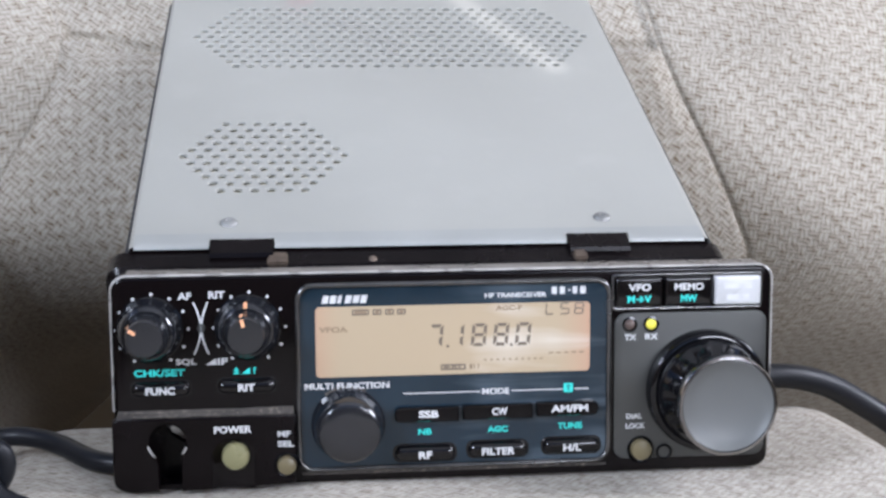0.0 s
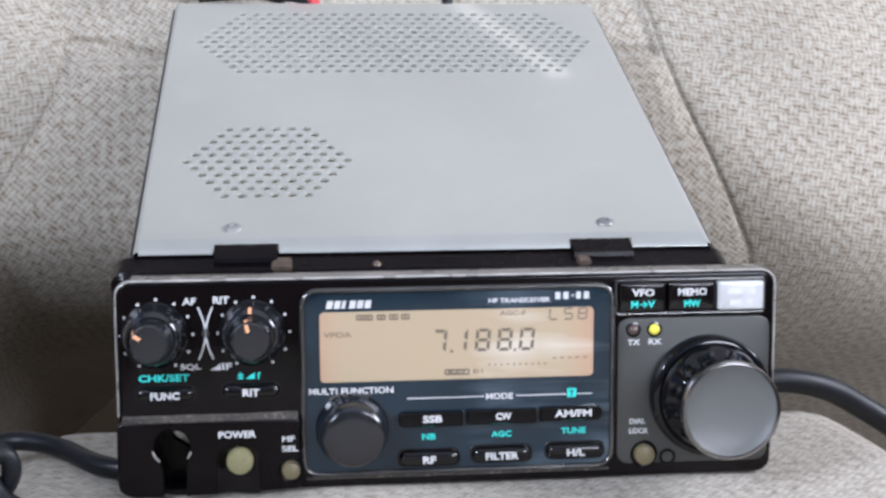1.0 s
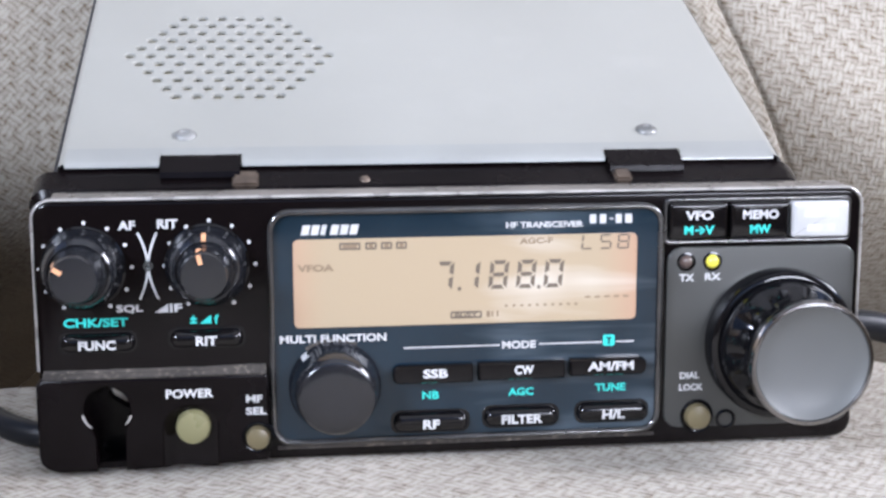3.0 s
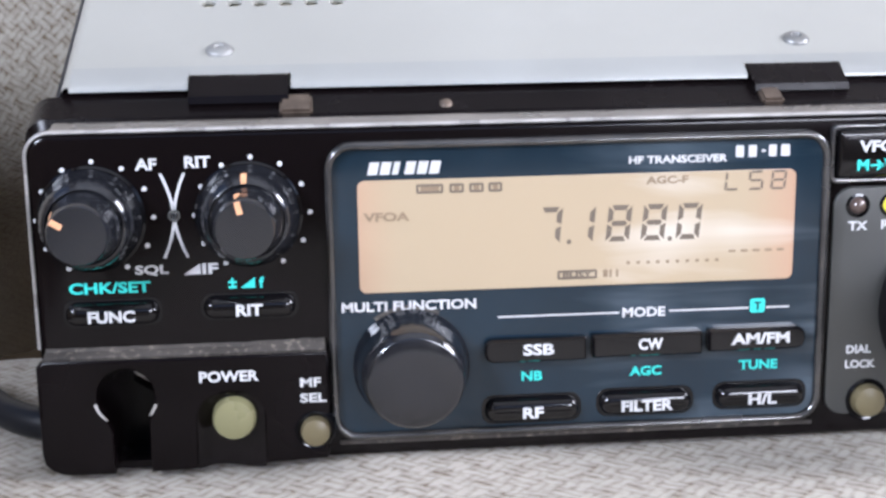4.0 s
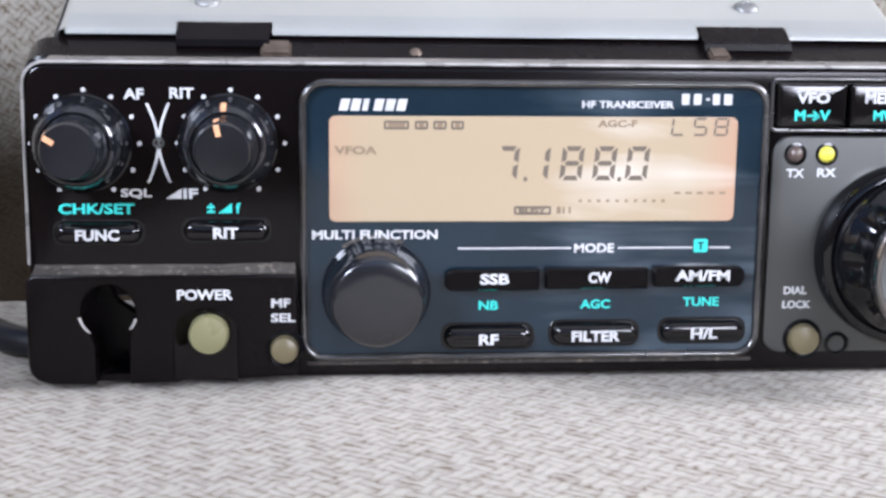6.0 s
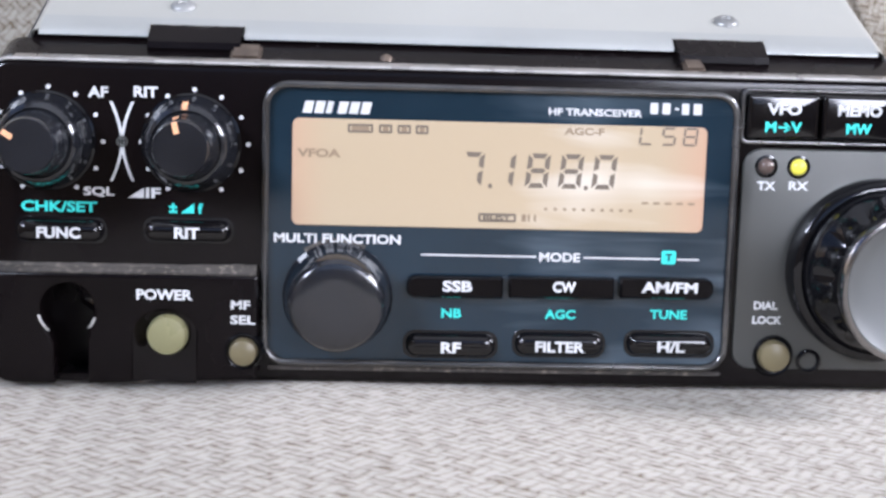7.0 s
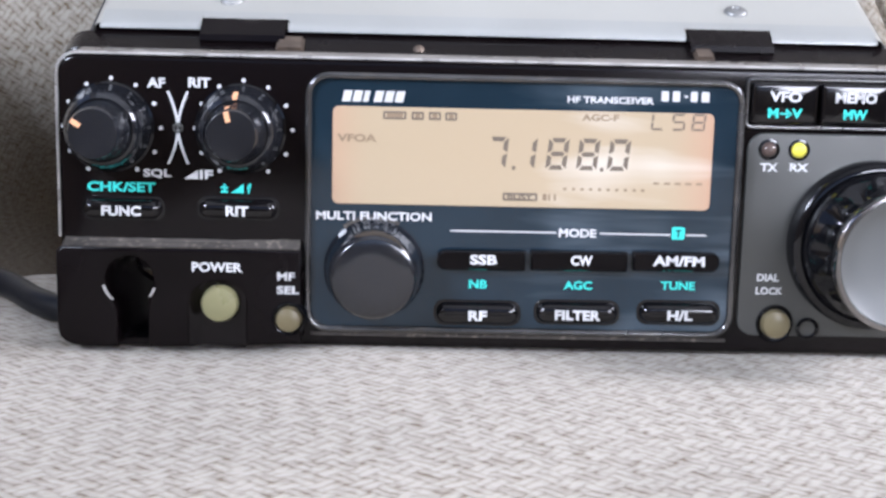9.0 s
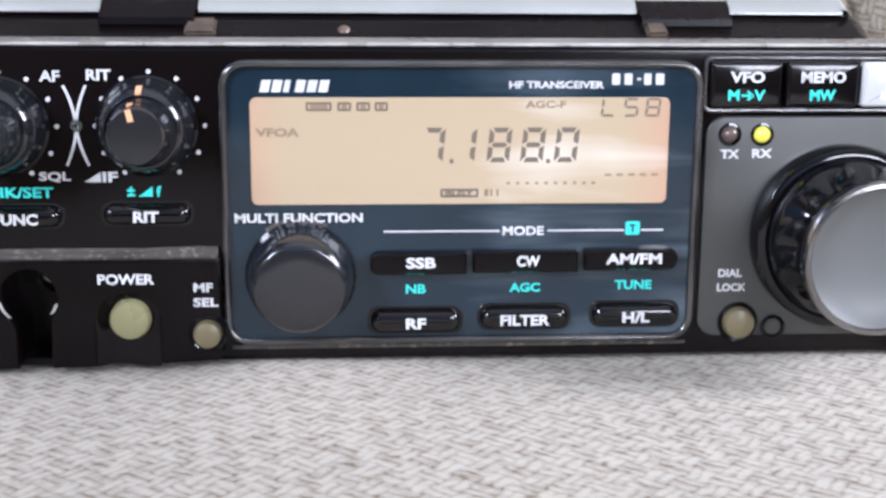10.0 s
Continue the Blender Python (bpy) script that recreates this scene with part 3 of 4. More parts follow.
part("mounting_frame", bracket(), BLACK, case, "black plastic mounting frame at the front", smooth=30)
for x0, x1 in ((-0.0642, -0.0469), (0.0364, 0.0536)):
    bm = bmesh.new()
    pts = [(0.0402, 0.0430), (0.0402, 0.0462), (0.0410, 0.0472), (0.0474, 0.0475), (0.0480, 0.0474), (0.0482, 0.0466)]
    a = [bm.verts.new((x0, y, z)) for y, z in pts]
    b = [bm.verts.new((x1, y, z)) for y, z in pts]
    bm.faces.new(a), bm.faces.new(b)
    for i in range(len(pts)):
        bm.faces.new((a[i], a[(i + 1) % len(pts)], b[(i + 1) % len(pts)], b[i]))
    part("latch_tab", bm, BLACK, case, "black plastic latch tab")
for x0, x1 in ((-0.0485, -0.0428), (0.0368, 0.0408)):
    bm = bmesh.new()
    box(bm, x0, x1, 0.0366, 0.0425, 0.0440, 0.0466)
    bmesh.ops.bevel(bm, geom=bm.edges[:], offset=0.0005, segments=2, affect="EDGES")
    part("metal_clip", bm, BRASS, case, "tarnished metal clip", smooth=30)
part("rivet", lathe([(0.0013, 0.0400), (0.0013, 0.0388), (0.0008, 0.0381)], -0.0195, 0.0450, 12), BRASS, case, "small bright rivet", smooth=40)


def screw(x, y):
    bm = bmesh.new()
    rings = []
    for r, h in ((0.0025, 0.0), (0.0024, 0.0004), (0.0019, 0.0008), (0.0010, 0.0010), (0.0008, 0.0006)):
        rings.append([(x + r * math.cos(2 * math.pi * i / 20), y + r * math.sin(2 * math.pi * i / 20), CZ1 + h) for i in range(20)])
    return loops(bm, rings)


for x in (-0.0594, 0.0485):
    part("screw", screw(x, 0.0568), STEEL, case, "small pan-head steel screw", smooth=40)

# ---- the detached control panel ----
panel = thing("radio_control_panel", "black radio control panel with amber display standing on seat", "control panel")
KEY = (-0.0751, 0.0128, 0.0047)


def keyhole_edge(bottom):
    """The keyhole cut-out from its right foot to its left foot, open at the bottom."""
    pts = [(-0.0716, bottom), (-0.0716, 0.0072)]
    for a in range(-40, 230, 18):
        pts.append((KEY[0] + KEY[2] * math.cos(radians(a)), KEY[1] + KEY[2] * math.sin(radians(a))))
    return pts + [(-0.0775, 0.0068), (-0.0775, bottom)]


def shell_outline():
    top = rrect(-0.089, 0.089, -0.0004, 0.0566, 0.0040, 6)
    right_top, left = top[:14], top[14:21]
    tail = top[21:]
    return right_top + left + list(reversed(keyhole_edge(-0.0004))) + tail


outline = shell_outline()
part("shell", slab(outline, 0.0095, 0.0, 0.0012), SHELL, panel, "black moulded plastic shell with a keyhole slot", smooth=60)
# raised lower-left block with the keyhole and the notch of the power button
block = [(-0.0420, 0.0006), (-0.0417, 0.0014), (-0.0416, 0.0030), (-0.0415, 0.0060), (-0.0415, 0.0190), (-0.0420, 0.0196), (-0.0880, 0.0196), (-0.0893, 0.0184), (-0.0893, 0.0032), (-0.0889, 0.0014), (-0.0878, 0.0003), (-0.0862, -0.0004), (-0.0846, -0.0006)]
block += list(reversed(keyhole_edge(-0.0006)))
notch = [(-0.0634, -0.0003), (-0.0634, 0.0085)] + [(-0.0580 + 0.0054 * math.cos(radians(a)), 0.0085 + 0.0042 * math.sin(radians(a))) for a in range(165, 10, -15)] + [(-0.0526, 0.0085), (-0.0526, 0.0001)]
block += notch
part("lower_block", slab(block, 0.0002, -0.0032, 0.0008), BLACK, panel, "raised black block with keyhole and power notch", smooth=60)
bm = bmesh.new()
for i in range(23):
    x0, x1 = -0.0880 + i * 0.0020, -0.0880 + (i + 1) * 0.0020
    pr = lambda x: [(-0.0030, 0.0194), (-0.0020, 0.0198), (-0.0004, 0.0202 + 0.0006 * noise.noise(Vector((x * 400, 1, 2))) + 0.0008 * smoothstep(-0.055, -0.044, x)), (0.0002, 0.0210)]
    a, b = [[bm.verts.new((x, y, z)) for y, z in pr(x)] for x in (x0, x1)]
    for k in range(3):
        bm.faces.new((a[k], b[k], b[k + 1], a[k + 1]))
bmesh.ops.remove_doubles(bm, verts=bm.verts, dist=1e-6)
part("dusty_ledge", bm, GRIME, panel, "dusty worn ledge above the block")
part("dusty_seam", slab(rrect(-0.0400, 0.0430, 0.0019, 0.0026, 0.0003, 2), 0.0, -0.0005, 0.0001), GRIME, panel, "dust lodged under the display rim")
bm = bmesh.new()
cols, rows = 14, 16
grid = []
for j in range(rows + 1):
    z = -0.0002 + j * 0.0130 / rows
    line = []
    for i in range(cols + 1):
        x = -0.0636 + i * 0.0112 / cols
        deep = 0.0019 * smoothstep(0.0, 0.22, i / cols) * smoothstep(1.0, 0.3, i / cols) * smoothstep(0.0128, 0.0095, z)
        line.append(bm.verts.new((x, -0.00315 + deep, z)))
    grid.append(line)
for a, b in zip(grid, grid[1:]):
    for i in range(cols):
        bm.faces.new((a[i], a[i + 1], b[i + 1], b[i]))
part("power_recess", bm, SHELL, panel, "scooped black recess under the power button", smooth=60)

part("slot_backing", slab([(-0.0690, -0.0020), (-0.0690, 0.0088), (-0.0722, 0.0098), (-0.0752, 0.0118), (-0.0776, 0.0172), (-0.0815, 0.0172), (-0.0815, -0.0020)], 0.0125, 0.0096, 0.0003), BLACK, panel, "black plate behind the keyhole slot")
# highlight on the worn keyhole bevel, painted as thin pale strips
for a0, a1, sx in ((192, 232, -1), (318, 344, 1)):
    inner = [(KEY[0] + (KEY[2] + 0.0001) * math.cos(radians(a0 + (a1 - a0) * i / 6)), KEY[1] + (KEY[2] + 0.0001) * math.sin(radians(a0 + (a1 - a0) * i / 6))) for i in range(7)]
    outer = [(x + sx * 0.0005, z) for x, z in inner]
    part("keyhole_bevel_glint", polygon(inner + outer[::-1], -0.00322, 0.00006), TRIM, panel, "worn keyhole bevel with its highlight painted pale")
part("slot_floor", box(bmesh.new(), -0.0790, -0.0700, 0.0004, 0.0094, -0.0008, 0.0004), BLACK, panel, "black sill at the foot of the slot")
# top edge: silver trim line and grey strip behind it
bm = bmesh.new()
edge_line = rrect(-0.089, 0.089, 0.0055, 0.0566, 0.0040, 6)
rows = []
for y, d in ((-0.0002, 0.0003), (-0.0004, 0.0001), (-0.0003, -0.0001), (0.0001, -0.0003), (0.0006, -0.0003)):
    line = inset(edge_line, d)[:14]
    rows.append([bm.verts.new((x, y, z)) for x, z in [(line[0][0], 0.0060)] + line + [(line[-1][0], 0.0208)]])
for a, b in zip(rows, rows[1:]):
    for i in range(len(a) - 1):
        bm.faces.new((a[i], a[i + 1], b[i + 1], b[i]))
part("edge_trim", bm, TRIM, panel, "worn silver line round the top and side edges", smooth=60)
bm = bmesh.new()
prof = [(0.0005, 0.0568), (0.0040, 0.0574), (0.0062, 0.0574), (0.0072, 0.0568), (0.0072, 0.0550)]
rows = [[bm.verts.new((x, y, z)) for y, z in prof] for x in (-0.0850, 0.0850)]
for i in range(len(prof) - 1):
    bm.faces.new((rows[0][i], rows[1][i], rows[1][i + 1], rows[0][i + 1]))
part("top_strip", bm, TOPSTRIP, panel, "scuffed grey strip on top of the panel", smooth=60)

# display
rim_out = rrect(-0.0412, 0.0440, 0.0028, 0.0540, 0.0046, 6)
rim_in = inset(rim_out, 0.0013)
part("display_rim", ring(rim_out, rim_in, 0.0, -0.0017, 0.0006), RIM, panel, "dark grey rounded rim round the display", smooth=70)
part("display_lens", slab(inset(rim_out, 0.0012), 0.0, -0.0006, 0.0001), LENS, panel, "glossy blue-black display window")
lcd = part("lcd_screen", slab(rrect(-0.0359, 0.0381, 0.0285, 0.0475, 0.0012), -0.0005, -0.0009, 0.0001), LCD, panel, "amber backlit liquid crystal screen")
YL = -0.00092


def sheared(pts, lean=0.10, base=0.036):
    return [(x + (z - base) * lean, z) for x, z in pts]


SEGS = {"7": "abc", "1": "bc", "8": "abcdefg", "0": "abcdef", "L": "def", "S": "acdfg", "B": "abcdefg"}


def digit(char, x, z, w, h, t, lean=0.10):
    """Seven-segment character with its lower left corner at (x, z)."""
    m, g = z + h / 2, t * 0.18
    seg = {
        "a": [(x + t * .5 + g, z + h), (x + w - t * .5 - g, z + h), (x + w - t - g, z + h - t), (x + t + g, z + h - t)],
        "d": [(x + t + g, z + t), (x + w - t - g, z + t), (x + w - t * .5 - g, z), (x + t * .5 + g, z)],
        "g": [(x + t + g, m + t / 2), (x + w - t - g, m + t / 2), (x + w - t * .5 - g, m), (x + w - t - g, m - t / 2), (x + t + g, m - t / 2), (x + t * .5 + g, m)],
        "f": [(x, z + h - g), (x + t, z + h - t - g), (x + t, m + t / 2 + g), (x, m + g)],
        "b": [(x + w, z + h - g), (x + w, m + g), (x + w - t, m + t / 2 + g), (x + w - t, z + h - t - g)],
        "e": [(x, m - g), (x + t, m - t / 2 - g), (x + t, z + t + g), (x, z + g)],
        "c": [(x + w, m - g), (x + w, z + g), (x + w - t, z + t + g), (x + w - t, m - t / 2 - g)],
    }
    for s in SEGS[char]:
        part("lcd_segment", polygon(sheared(seg[s], lean, z), YL, 0.00006), SEGMENT, lcd)


for ch, x in (("7", -0.0063), ("1", -0.0007), ("8", 0.0055), ("8", 0.0115), ("0", 0.0175)):
    digit(ch, x, 0.0360, 0.0040, 0.0062, 0.00088)
for x in (-0.0010, 0.0162):
    part("lcd_point", polygon(rrect(x, x + 0.0007, 0.0358, 0.0366, 0.0002, 2), YL, 0.00006), SEGMENT, lcd, "dark decimal point")
for ch, x in (("L", 0.0257), ("S", 0.0297), ("B", 0.0336)):
    digit(ch, x, 0.0441, 0.0026, 0.0033, 0.0004)
lettering("VFOA", -0.0312, 0.0414, 0.0015, YL, GHOST, lcd, 0.0076, "faint screen legend")
lettering("AGC-F", 0.0159, 0.0463, 0.0013, YL, GHOST, lcd, 0.0072, "faint screen legend")
for x0, x1 in ((-0.0262, -0.0217), (-0.0207, -0.0183), (-0.0174, -0.0150), (-0.0142, -0.0119)):
    part("lcd_block", ring(rrect(x0, x1, 0.0451, 0.0467, 0.0003, 2), rrect(x0 + 0.0004, x1 - 0.0004, 0.0455, 0.0463, 0.0001, 2), YL + 0.00004, YL, 0.00002), SEGMENT, lcd, "small dark indicator block")
    part("lcd_block", polygon(rrect(x0 + 0.0007, x1 - 0.0007, 0.0455, 0.0463, 0.0001, 2), YL, 0.00005), GHOST, lcd, "small faint indicator block")
part("lcd_block", ring(rrect(-0.0026, 0.0042, 0.0297, 0.0313, 0.0003, 2), rrect(-0.0022, 0.0038, 0.0301, 0.0309, 0.0001, 2), YL + 0.00004, YL, 0.00002), SEGMENT, lcd, "small framed indicator")
lettering("BUSY", 0.0008, 0.0305, 0.0010, YL, SEGMENT, lcd, 0.0050, "small dark screen legend")
for i in range(3):
    x = 0.0052 + i * 0.0011
    part("lcd_bar", polygon(rrect(x, x + (0.0008 if i == 0 else 0.0004), 0.0299, 0.0312, 0.0001, 2), YL, 0.00005), GHOST, lcd, "meter bar")
for i in range(10):
    x = 0.0092 + i * 0.0017
    part("lcd_tick", polygon(rrect(x, x + 0.0006, 0.0320, 0.0325, 0.0001, 2), YL, 0.00005), GHOST, lcd, "faint scale tick")
for i in range(5):
    x = 0.0268 + i * 0.0021
    part("lcd_tick", polygon(rrect(x, x + 0.0012, 0.0335, 0.0339, 0.0001, 2), YL, 0.00005), GHOST, lcd, "faint scale tick")

# print on the display window
YW = -0.00061
for i in range(6):
    x = -0.0343 + i * 0.00203
    w = 0.0017 if i != 2 else 0.0011
    lean = 0.25
    pts = [(x + 0.0001, 0.0484), (x + w, 0.0484), (x + w + 0.0005, 0.0505), (x + 0.0006, 0.0505)]
    part("emblem", polygon(pts, YW, 0.00006), WHITE, panel, "white slanted emblem block")
for x, w, z0, z1 in ((0.0276, 0.0014, 0.0497, 0.0517), (0.0298, 0.0014, 0.0497, 0.0517), (0.0320, 0.0008, 0.0505, 0.0509), (0.0333, 0.0013, 0.0497, 0.0517), (0.0354, 0.0015, 0.0497, 0.0517)):
    part("emblem", polygon(rrect(x, x + w, z0, z1, 0.0002, 2), YW, 0.00006), WHITE, panel, "plain white emblem block")
lettering("HF TRANSCEIVER", 0.0178, 0.0497, 0.0013, YW, WHITE, panel, 0.0168)
lettering("MULTI FUNCTION", -0.0277, 0.0261, 0.0017, YW, WHITE, panel, 0.0226)
lettering("MODE", 0.0124, 0.0235, 0.0017, YW, WHITE, panel, 0.0074)
for x0, x1 in ((-0.0127, 0.0082), (0.0168, 0.0308), (0.0338, 0.0379)):
    part("printed_line", polygon(rrect(x0, x1, 0.02335, 0.02365, 0.0001, 2), YW, 0.00006), WHITE, panel, "thin white printed line")
part("printed_square", polygon(rrect(0.0310, 0.0336, 0.0226, 0.0251, 0.0004, 3), YW, 0.00006), CYAN, panel, "small turquoise printed square")
lettering("T", 0.0323, 0.02385, 0.0014, YW - 0.00006, LENS, panel, None, "dark letter in the square")
lettering("NB", -0.0069, 0.0129, 0.0017, YW, CYAN, panel, 0.0036)
lettering("AGC", 0.0129, 0.0130, 0.0017, YW, CYAN, panel, 0.0056)
lettering("TUNE", 0.0328, 0.0133, 0.0017, YW, CYAN, panel, 0.0068)


# buttons
WORD_WIDTH = {"FUNC": 0.0076, "RIT": 0.0044, "RF": 0.0036, "FILTER": 0.0090, "H/L": 0.0050, "SSB": 0.0053, "CW": 0.0042, "AM/FM": 0.0102}


def pill(text, x0, x1, z0, z1, front=-0.0026, seat_y=-0.0006):
    r = (z1 - z0) / 2 * 0.98
    part("button_well", slab(rrect(x0 - 0.0005, x1 + 0.0005, z0 - 0.0005, z1 + 0.0005, r), 0.0, seat_y - 0.0001, 0.0001), GLOSS, panel)
    b = part("push_button", slab(rrect(x0, x1, z0, z1, r), 0.0, front, 0.0016), BUTTON, panel, "glossy black pill-shaped push button", smooth=75)
    lettering(text, (x0 + x1) / 2, (z0 + z1) / 2 - 0.0002, 0.0020, front, WHITE, b, WORD_WIDTH[text], bold=0.006)
    return b


pill("FUNC", -0.0842, -0.0690, 0.0247, 0.0285, -0.0022, 0.0)
pill("RIT", -0.0618, -0.0466, 0.0251, 0.0288, -0.0022, 0.0)
pill("RF", -0.0151, 0.0012, 0.0050, 0.0092)
pill("FILTER", 0.0048, 0.0209, 0.0055, 0.0096)
pill("H/L", 0.0253, 0.0410, 0.0058, 0.0099)


def wedge(text, x0, x1, z0, z1, left, right):
    """A mode key whose upper half slopes back; the row's ends are rounded."""
    rl, rr = (0.0016 if left else 0.0003), (0.0016 if right else 0.0003)
    pts = []
    for cx, cz, a, r in ((x1 - rr, z1 - rr, 0, rr), (x0 + rl, z1 - rl, 90, rl), (x0 + rl, z0 + rl, 180, rl), (x1 - rr, z0 + rr, 270, rr)):
        pts += [(cx + r * math.cos(radians(a + 22.5 * i)), cz + r * math.sin(radians(a + 22.5 * i))) for i in range(5)]
    bm = bmesh.new()
    slope = lambda p, y: [(x, y + 0.0004 * (z - z0) / (z1 - z0), z) for x, z in p]
    loops(bm, [at_y(pts, 0.0), slope(pts, -0.0024), slope(inset(pts, 0.0004), -0.0030)], cap_first=True)
    b = part("mode_key", bm, BUTTON, panel, "glossy black mode key", smooth=30)
    lettering(text, (x0 + x1) / 2 + 0.0004, (z0 + z1) / 2 + 0.0003, 0.0020, -0.0030, WHITE, b, WORD_WIDTH[text], bold=0.006)


wedge("SSB", -0.0152, 0.0022, 0.0160, 0.0199, True, False)
wedge("CW", 0.0032, 0.0223, 0.0162, 0.0201, False, False)
wedge("AM/FM", 0.0233, 0.0404, 0.0165, 0.0203, False, True)

for (cx, cz, r, label) in ((-0.0574, 0.0087, 0.0036, "round khaki rubber power button"), (-0.0440, 0.0058, 0.0025, "small round brown rubber button"), (0.0526, 0.0060, 0.0029, "small round brown rubber button")):
    y0 = -0.0032 if cx < -0.04 else -0.0006
    if cx > -0.05:
        part("button_collar", lathe([(r + 0.0011, 0.0), (r + 0.0011, y0 + 0.0002), (r + 0.0006, y0 - 0.0004), (r + 0.0001, y0 - 0.0002), (r, 0.0)], cx, cz, 28), GLOSS, panel, smooth=40)
    part("round_button", lathe([(r, 0.0), (r, y0 - 0.0010), (r * 0.9, y0 - 0.0018), (r * 0.5, y0 - 0.0022), (r * 0.15, y0 - 0.0023)], cx, cz, 28), KHAKI if cx < -0.05 else BROWN, panel, label, smooth=50)
part("small_socket", lathe([(0.0023, 0.0), (0.0023, -0.0010), (0.0019, -0.0012), (0.0016, -0.0008), (0.0014, -0.0001)], 0.0592, 0.0050, 20), GLOSS, panel, "small dark round socket", smooth=40)

lettering("POWER", -0.0580, 0.0158, 0.0019, -0.0032, WHITE, panel, 0.0098)
lettering("MF", -0.0446, 0.0142, 0.0016, -0.0032, WHITE, panel, 0.0034)
lettering("SEL", -0.0442, 0.0115, 0.0016, -0.0032, WHITE, panel, 0.0044)

# the two double knobs and their scale dots
lettering("AF", -0.0699, 0.0511, 0.0019, 0.0, WHITE, panel, 0.0035)
lettering("RIT", -0.0616, 0.0513, 0.0019, 0.0, WHITE, panel, 0.0042)
lettering("SQL", -0.0699, 0.0335, 0.0018, 0.0, WHITE, panel, 0.0054)
lettering("IF", -0.0604, 0.0335, 0.0018, 0.0, WHITE, panel, 0.0026)
part("printed_triangle", polygon([(-0.0648, 0.0326), (-0.0620, 0.0326), (-0.0620, 0.0344)], 0.0 - 0.00006, 0.00006), WHITE, panel, "small white printed triangle")
lettering("CHK/SET", -0.0769, 0.0308, 0.0019, 0.0, CYAN, panel, 0.0132)
lettering("±", -0.0569, 0.0309, 0.0017, 0.0, CYAN, panel)
part("printed_triangle", polygon([(-0.0556, 0.0300), (-0.0532, 0.0300), (-0.0532, 0.0318)], 0.0 - 0.00006, 0.00006), CYAN, panel, "small turquoise printed triangle")
lettering("f", -0.0521, 0.0309, 0.0019, 0.0, CYAN, panel)


def arc_line(cx, s):
    """One curved stroke of the crossed mark between the knobs."""
    bm = bmesh.new()
    a, b = [], []
    for i in range(13):
        z = 0.0355 + i * (0.0495 - 0.0355) / 12
        k = (z - 0.0425) / 0.007
        x = cx + s * (0.0019 * k * abs(k) ** 0.7)
        a.append((x - 0.00024, z)), b.append((x + 0.00024, z))
    return polygon(b + a[::-1], -0.00008, 0.00006, bm)


for s in (-1, 1):
    part("printed_curve", arc_line(-0.0658, s), WHITE, panel, "thin pale printed curve")
part("printed_ring", ring(disc(-0.0658, 0.0425, 0.0010, 16), disc(-0.0658, 0.0425, 0.0006, 16), 0.0, -0.0002, 0.00005), GUNMETAL, panel, "small grey ring")


def pointer_mark(cx, cz, angle, r0, r1, r2, y, y2, host):
    """A painted mark on a knob: a bar on its front that runs on down its side."""
    d = Vector((math.cos(radians(angle)), math.sin(radians(angle))))
    s, c, w = Vector((-d.y, d.x)), Vector((cx, cz)), 0.00046
    bm = bmesh.new()
    rows = []
    for r, yy, back in ((r0, y, 0.0008), (r1, y, 0.0008), (r2, y2, 0.0002)):
        a, b = c + d * r - s * w, c + d * r + s * w
        inner = d * (0.0009 if r == r2 else 0.0)
        rows.append([bm.verts.new(q) for q in ((a.x, yy, a.y), (b.x, yy, b.y), (b.x - inner.x, yy + back, b.y - inner.y), (a.x - inner.x, yy + back, a.y - inner.y))])
    for m, n in zip(rows, rows[1:]):
        for k in range(4):
            bm.faces.new((m[k], m[(k + 1) % 4], n[(k + 1) % 4], n[k]))
    bm.faces.new(rows[0]), bm.faces.new(rows[-1])
    part("pointer", bm, ORANGE, host, "orange painted pointer mark")


def double_knob(cx, cz, pointer, pointer_outer, ring_x):
    part("knob_base", lathe([(0.0088, 0.0), (0.0088, -0.0005), (0.0084, -0.0008), (0.0078, -0.0004)], cx, cz, 40), GLOSS, panel, smooth=40)
    outer = part("outer_knob", lathe([(0.0082, 0.0000), (0.0082, -0.0013), (0.0078, -0.0018), (0.0077, -0.0023), (0.0078, -0.0029), (0.0075, -0.0050), (0.0070, -0.0060), (0.0066, -0.0069), (0.0061, -0.0072), (0.0058, -0.0066)], cx, cz, 96, 32, 0.00012, (4, 5, 6)), KNOB, panel, "black ribbed outer ring knob", smooth=60)
    inner = part("inner_knob", lathe([(0.0057, -0.0055), (0.0056, -0.0080), (0.0053, -0.0085), (0.0053, -0.0091), (0.0050, -0.0121), (0.0048, -0.0133), (0.0045, -0.0139), (0.0043, -0.0139), (0.0020, -0.0139), (0.0003, -0.0139)], cx, cz, 96, 24, 0.00012, (3, 4)), KNOB, panel, "black tapered inner knob", smooth=60)
    pointer_mark(cx, cz, pointer, 0.0026, 0.0045, 0.0053, -0.0141, -0.0102, inner)
    if pointer_outer is not None:
        pointer_mark(cx, cz, pointer_outer, 0.0062, 0.0068, 0.0075, -0.0073, -0.0050, outer)
    for i in range(11):
        a = radians(-120 - i * 30)
        part("scale_dot", polygon(disc(ring_x + 0.0094 * math.cos(a), cz + 0.0094 * math.sin(a), 0.00042, 10), -0.00008, 0.00006), WHITE, panel, "white scale dot")


double_knob(-0.0791, 0.0424, 148, None, -0.0785)
double_knob(-0.0537, 0.0425, 103, 92, -0.0531)

